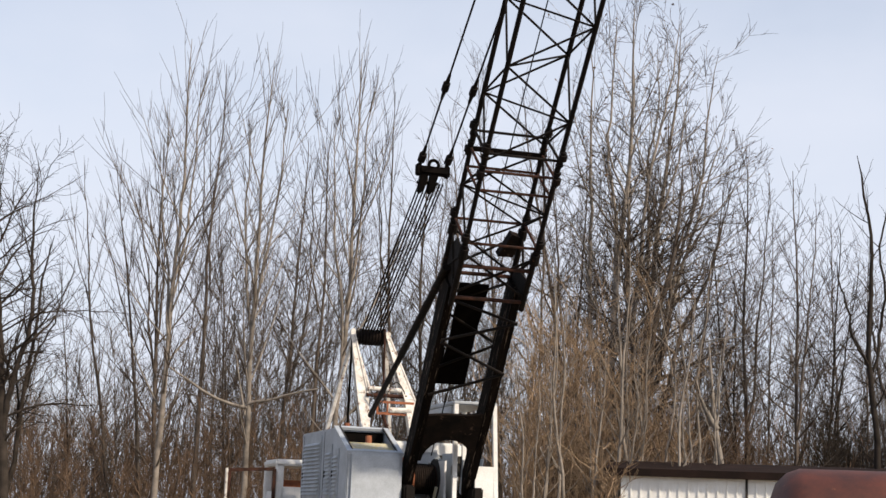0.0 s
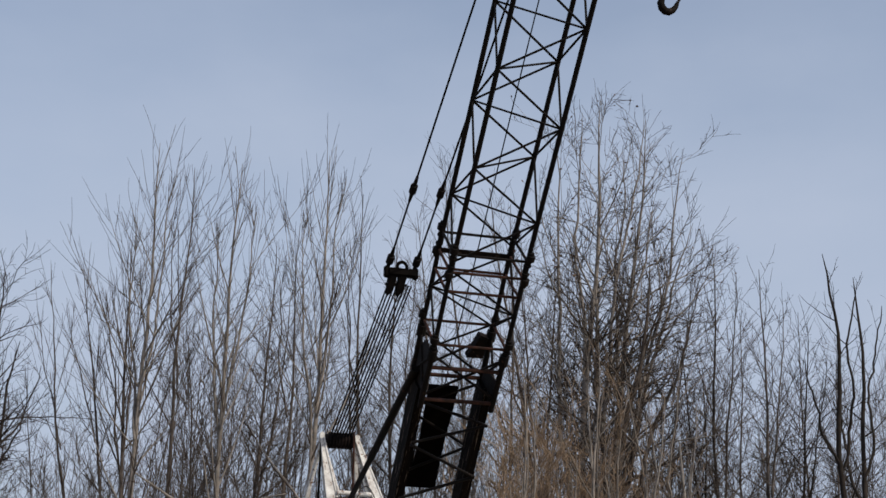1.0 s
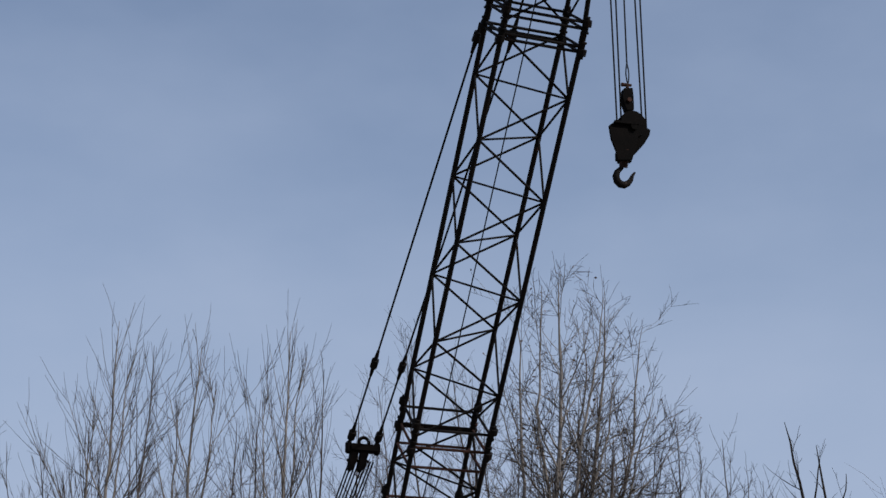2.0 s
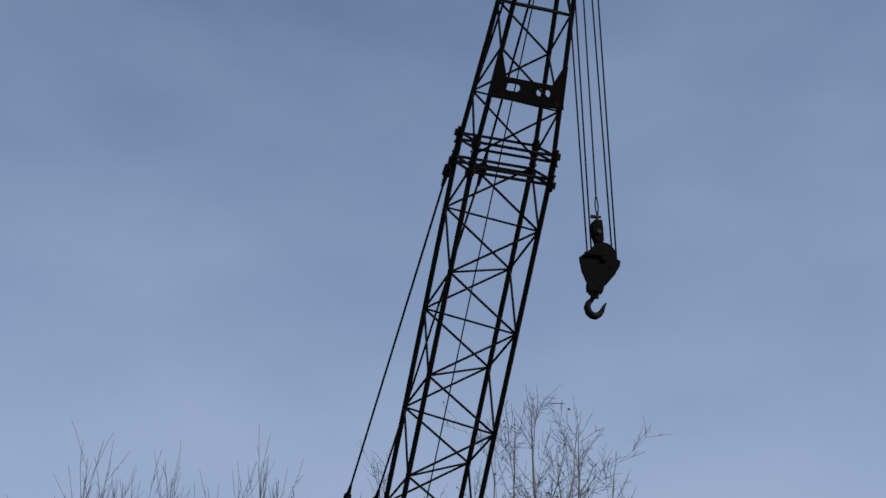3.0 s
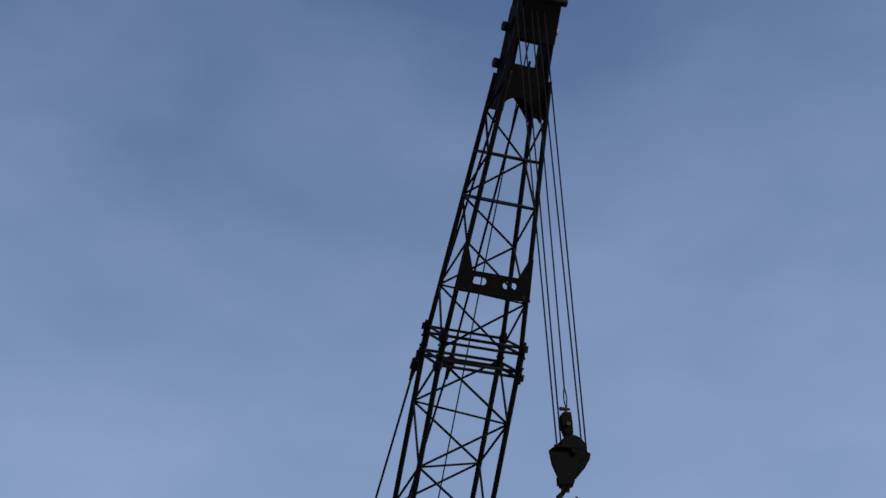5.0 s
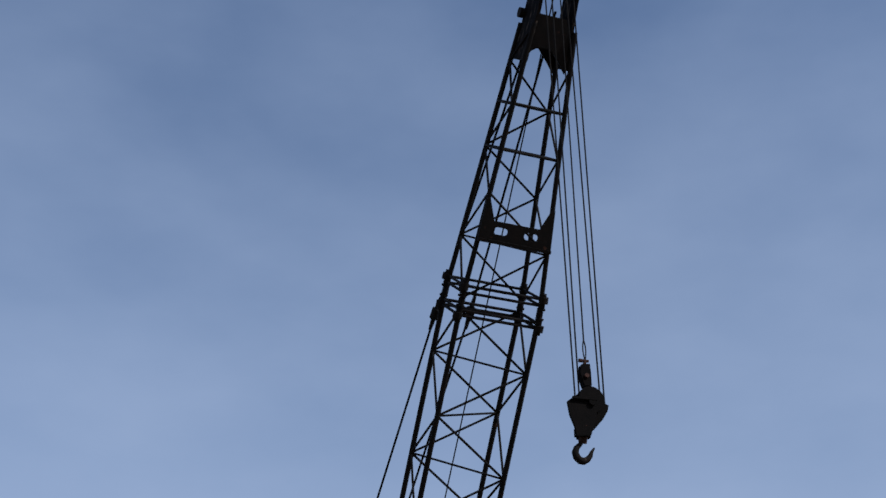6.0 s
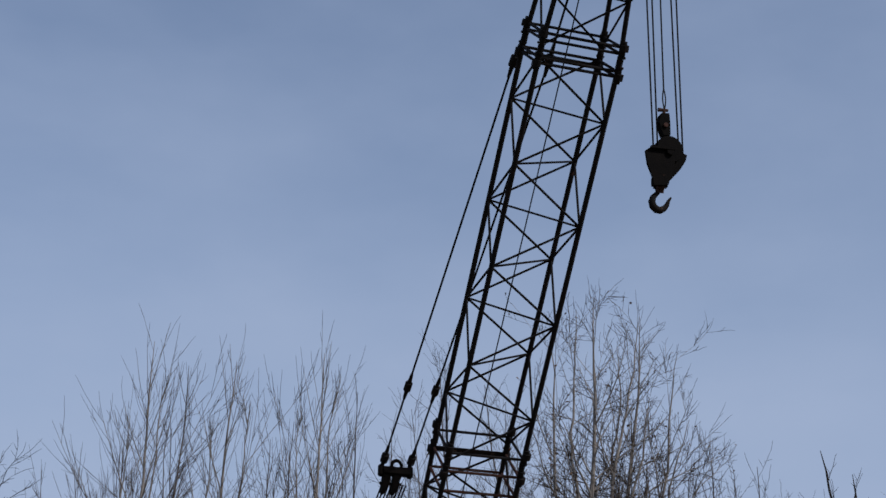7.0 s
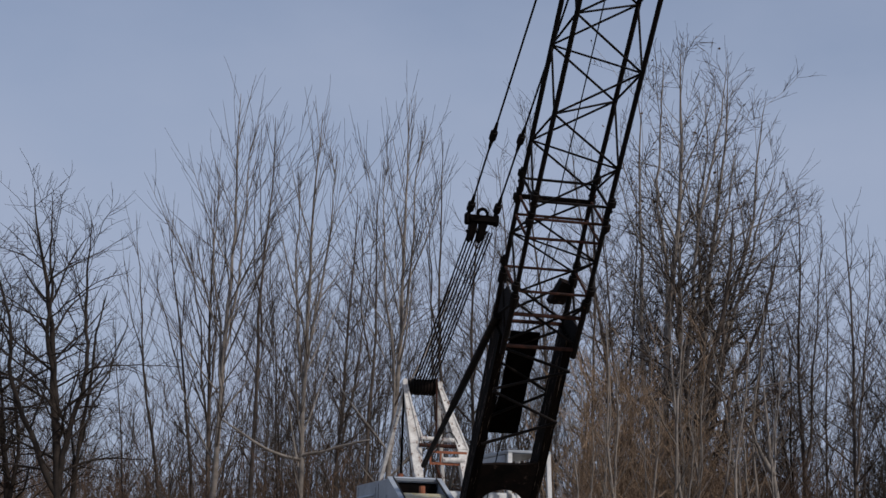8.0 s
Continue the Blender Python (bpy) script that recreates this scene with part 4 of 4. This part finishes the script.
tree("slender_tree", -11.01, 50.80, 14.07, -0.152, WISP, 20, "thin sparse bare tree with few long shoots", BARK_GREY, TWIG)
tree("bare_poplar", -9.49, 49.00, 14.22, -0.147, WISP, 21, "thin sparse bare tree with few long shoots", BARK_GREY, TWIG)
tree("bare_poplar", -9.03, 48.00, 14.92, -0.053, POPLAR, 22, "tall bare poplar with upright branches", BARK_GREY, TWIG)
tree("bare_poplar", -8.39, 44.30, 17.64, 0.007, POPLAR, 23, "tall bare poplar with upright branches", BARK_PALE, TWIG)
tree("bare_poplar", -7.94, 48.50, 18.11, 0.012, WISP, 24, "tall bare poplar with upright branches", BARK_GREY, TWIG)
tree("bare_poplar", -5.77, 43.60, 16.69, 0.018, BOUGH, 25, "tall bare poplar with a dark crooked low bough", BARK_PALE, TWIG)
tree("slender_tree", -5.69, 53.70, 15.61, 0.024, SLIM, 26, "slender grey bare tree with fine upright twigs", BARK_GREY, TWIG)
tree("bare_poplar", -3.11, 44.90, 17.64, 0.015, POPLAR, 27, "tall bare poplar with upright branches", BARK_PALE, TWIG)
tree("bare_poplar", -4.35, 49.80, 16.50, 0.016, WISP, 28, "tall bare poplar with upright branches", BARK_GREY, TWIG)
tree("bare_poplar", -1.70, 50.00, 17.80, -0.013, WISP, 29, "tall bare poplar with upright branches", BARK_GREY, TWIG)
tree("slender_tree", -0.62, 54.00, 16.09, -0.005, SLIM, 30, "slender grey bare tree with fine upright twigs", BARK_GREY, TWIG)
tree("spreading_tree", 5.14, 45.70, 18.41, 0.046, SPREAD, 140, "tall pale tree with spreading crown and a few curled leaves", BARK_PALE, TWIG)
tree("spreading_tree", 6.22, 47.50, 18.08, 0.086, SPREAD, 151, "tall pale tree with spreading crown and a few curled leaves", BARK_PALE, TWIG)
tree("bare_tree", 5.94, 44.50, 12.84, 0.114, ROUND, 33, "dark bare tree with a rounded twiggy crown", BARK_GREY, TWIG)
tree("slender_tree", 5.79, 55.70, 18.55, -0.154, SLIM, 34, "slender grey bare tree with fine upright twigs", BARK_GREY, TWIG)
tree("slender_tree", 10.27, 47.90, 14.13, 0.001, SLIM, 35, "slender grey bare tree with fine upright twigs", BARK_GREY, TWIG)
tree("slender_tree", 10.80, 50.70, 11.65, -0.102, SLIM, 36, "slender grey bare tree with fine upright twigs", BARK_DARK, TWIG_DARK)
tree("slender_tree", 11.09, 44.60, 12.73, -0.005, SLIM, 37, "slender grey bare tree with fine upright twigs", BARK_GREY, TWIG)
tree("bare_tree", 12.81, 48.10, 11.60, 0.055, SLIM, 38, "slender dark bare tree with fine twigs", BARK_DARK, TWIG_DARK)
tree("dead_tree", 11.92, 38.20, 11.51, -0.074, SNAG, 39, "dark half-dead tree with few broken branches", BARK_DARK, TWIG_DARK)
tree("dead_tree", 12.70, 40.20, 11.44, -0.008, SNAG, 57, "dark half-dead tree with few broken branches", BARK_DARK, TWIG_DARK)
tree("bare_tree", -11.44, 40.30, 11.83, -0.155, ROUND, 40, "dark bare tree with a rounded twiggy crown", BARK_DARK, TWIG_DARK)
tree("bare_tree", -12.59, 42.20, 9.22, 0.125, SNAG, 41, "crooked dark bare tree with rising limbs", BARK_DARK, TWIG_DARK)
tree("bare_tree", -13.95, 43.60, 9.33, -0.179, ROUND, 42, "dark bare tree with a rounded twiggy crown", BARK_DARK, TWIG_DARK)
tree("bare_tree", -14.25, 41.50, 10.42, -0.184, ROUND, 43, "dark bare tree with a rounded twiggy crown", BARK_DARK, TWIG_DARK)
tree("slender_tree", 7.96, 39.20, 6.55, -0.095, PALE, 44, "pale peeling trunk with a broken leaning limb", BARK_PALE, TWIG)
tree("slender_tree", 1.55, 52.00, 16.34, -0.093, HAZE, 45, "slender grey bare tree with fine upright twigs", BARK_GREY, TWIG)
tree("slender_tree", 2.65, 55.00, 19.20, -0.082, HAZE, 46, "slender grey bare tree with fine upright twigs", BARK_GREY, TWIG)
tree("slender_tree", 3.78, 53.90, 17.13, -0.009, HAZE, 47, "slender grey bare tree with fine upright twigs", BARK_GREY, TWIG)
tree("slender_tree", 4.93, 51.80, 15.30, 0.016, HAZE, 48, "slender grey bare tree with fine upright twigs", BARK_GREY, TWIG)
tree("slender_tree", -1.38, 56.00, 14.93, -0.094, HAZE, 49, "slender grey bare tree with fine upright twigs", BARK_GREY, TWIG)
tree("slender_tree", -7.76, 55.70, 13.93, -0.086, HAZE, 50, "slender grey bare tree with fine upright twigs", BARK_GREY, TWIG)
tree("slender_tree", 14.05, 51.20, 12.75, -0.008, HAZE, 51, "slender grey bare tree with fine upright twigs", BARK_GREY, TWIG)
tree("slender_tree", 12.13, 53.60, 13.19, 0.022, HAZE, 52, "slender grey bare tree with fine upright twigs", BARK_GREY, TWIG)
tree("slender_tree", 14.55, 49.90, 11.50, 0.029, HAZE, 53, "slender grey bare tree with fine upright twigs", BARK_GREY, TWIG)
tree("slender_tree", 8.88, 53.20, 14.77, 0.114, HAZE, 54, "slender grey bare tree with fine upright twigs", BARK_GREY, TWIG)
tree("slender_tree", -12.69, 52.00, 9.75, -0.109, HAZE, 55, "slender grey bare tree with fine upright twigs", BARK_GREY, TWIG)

# slim saplings that stand before the thicket
SAPLING = dict(limbs=13, first=0.25, angle=(0.75, 0.4), reach=(0.2, 0.08), girth=0.0062, sway=0.013, wander=0.08, spacing=(0.5, 0.4), twig=0.45, fine=0.0056)
rng_saplings = np.random.default_rng(18)
for k in range(26):
    tree("sapling", rng_saplings.uniform(2.3, 7.6), rng_saplings.uniform(38.3, 40.8), rng_saplings.uniform(4.5, 9.2), rng_saplings.normal(0.02, 0.07), SAPLING, 300 + k, "slim pale bare sapling standing before the thicket", BARK_PALE, BARK_TAN, "pale saplings")



# ---- woods behind, thicket and brush ----
def woods(name, count, x_of, height_of, seed, mat, label, girth=0.008, limbs=9, twigs=4, spread=(0.4, 0.9)):
    rng = np.random.default_rng(seed)
    tubes = Tubes()
    for _ in range(count):
        x, y = x_of(rng)
        h = height_of(rng, x)
        line = sprout(rng, (x, y, 0), rng.normal(0, 0.07, 3) + np.array([0, 0, 1]), h, 5, 0.06, 0.02)
        tubes.add(line, np.linspace(h * girth, 0.007, 6), 3)
        for _ in range(limbs):
            p, d = at(line, rng.uniform(0.2, 0.97))
            ln = h * rng.uniform(0.1, 0.24)
            limb = sprout(rng, p, aside(rng, d, rng.uniform(*spread)), ln, 3, 0.11, 0.08)
            tubes.add(limb, np.linspace(0.015, 0.005, 4), 3)
            for _ in range(twigs):
                p2, d2 = at(limb, rng.uniform(0.2, 1.0))
                tubes.add(sprout(rng, p2, aside(rng, d2, 0.6), ln * rng.uniform(0.3, 0.65), 2, 0.15, 0.08), np.linspace(0.007, 0.004, 3), 3)
    return tagged(tubes.object(name, mat, None), label, "woods", kind="stuff")


woods("far_woods", 340, lambda r: (r.uniform(-32, 32), r.uniform(62, 85)), lambda r, x: r.uniform(8, 16) * (0.62 if x < -14 else (0.8 if x > 12 else 1.0)), 11, TWIG, "grey-brown bare woods in the distance", girth=0.003, limbs=14, twigs=5)
woods("mid_woods", 250, lambda r: (r.uniform(-22, 22), r.uniform(50, 60)), lambda r, x: r.uniform(4, 12) * (0.75 if x < -11 else 1.0), 12, BARK_GREY, "bare young trees among the woods", girth=0.0038, limbs=14, twigs=7)
woods("sapling_thicket", 125, lambda r: (r.uniform(2.0, 7.2), r.uniform(39.5, 46)), lambda r, x: r.uniform(3.5, 8.5) * (1.0 if x < 5.5 else 0.7), 13, BARK_TAN, "dense tan sapling thicket behind the crane", girth=0.0036, limbs=9, twigs=5, spread=(0.4, 1.2))
woods("sapling_clump", 7, lambda r: (r.uniform(3.4, 4.7), r.uniform(33, 36.5)), lambda r, x: r.uniform(2.6, 5.0), 16, BARK_TAN, "loose clump of pale saplings at the shed corner", girth=0.004, limbs=10, twigs=4, spread=(0.5, 1.2))
woods("brush", 1850, lambda r: (r.choice((r.uniform(-26, 26), r.uniform(-26, 26), r.uniform(-20, -4), r.uniform(4, 11))), r.uniform(43, 62)), lambda r, x: r.uniform(1.5, 5.2), 14, BRUSH, "brown undergrowth and tall dead weeds", girth=0.003, limbs=6, twigs=2)
woods("tan_brush", 420, lambda r: (r.uniform(4.0, 13.5), r.uniform(50, 60)), lambda r, x: r.uniform(2.5, 6.5) * (1.0 if x < 11 else 0.75), 19, BRUSH, "tan dead undergrowth between the trees", girth=0.0028, limbs=9, twigs=3)
woods("dark_thicket", 65, lambda r: (r.uniform(12.0, 15.4), r.uniform(44, 49)), lambda r, x: r.uniform(2.8, 5.0), 15, BARK_DARK, "dark tangled thicket", girth=0.005, limbs=16, twigs=9)
woods("far_brush", 1500, lambda r: (r.uniform(-32, 32), r.uniform(63, 78)), lambda r, x: r.uniform(2.0, 7.5), 17, BRUSH, "brown brush at the foot of the far woods", girth=0.003, limbs=5, twigs=2)
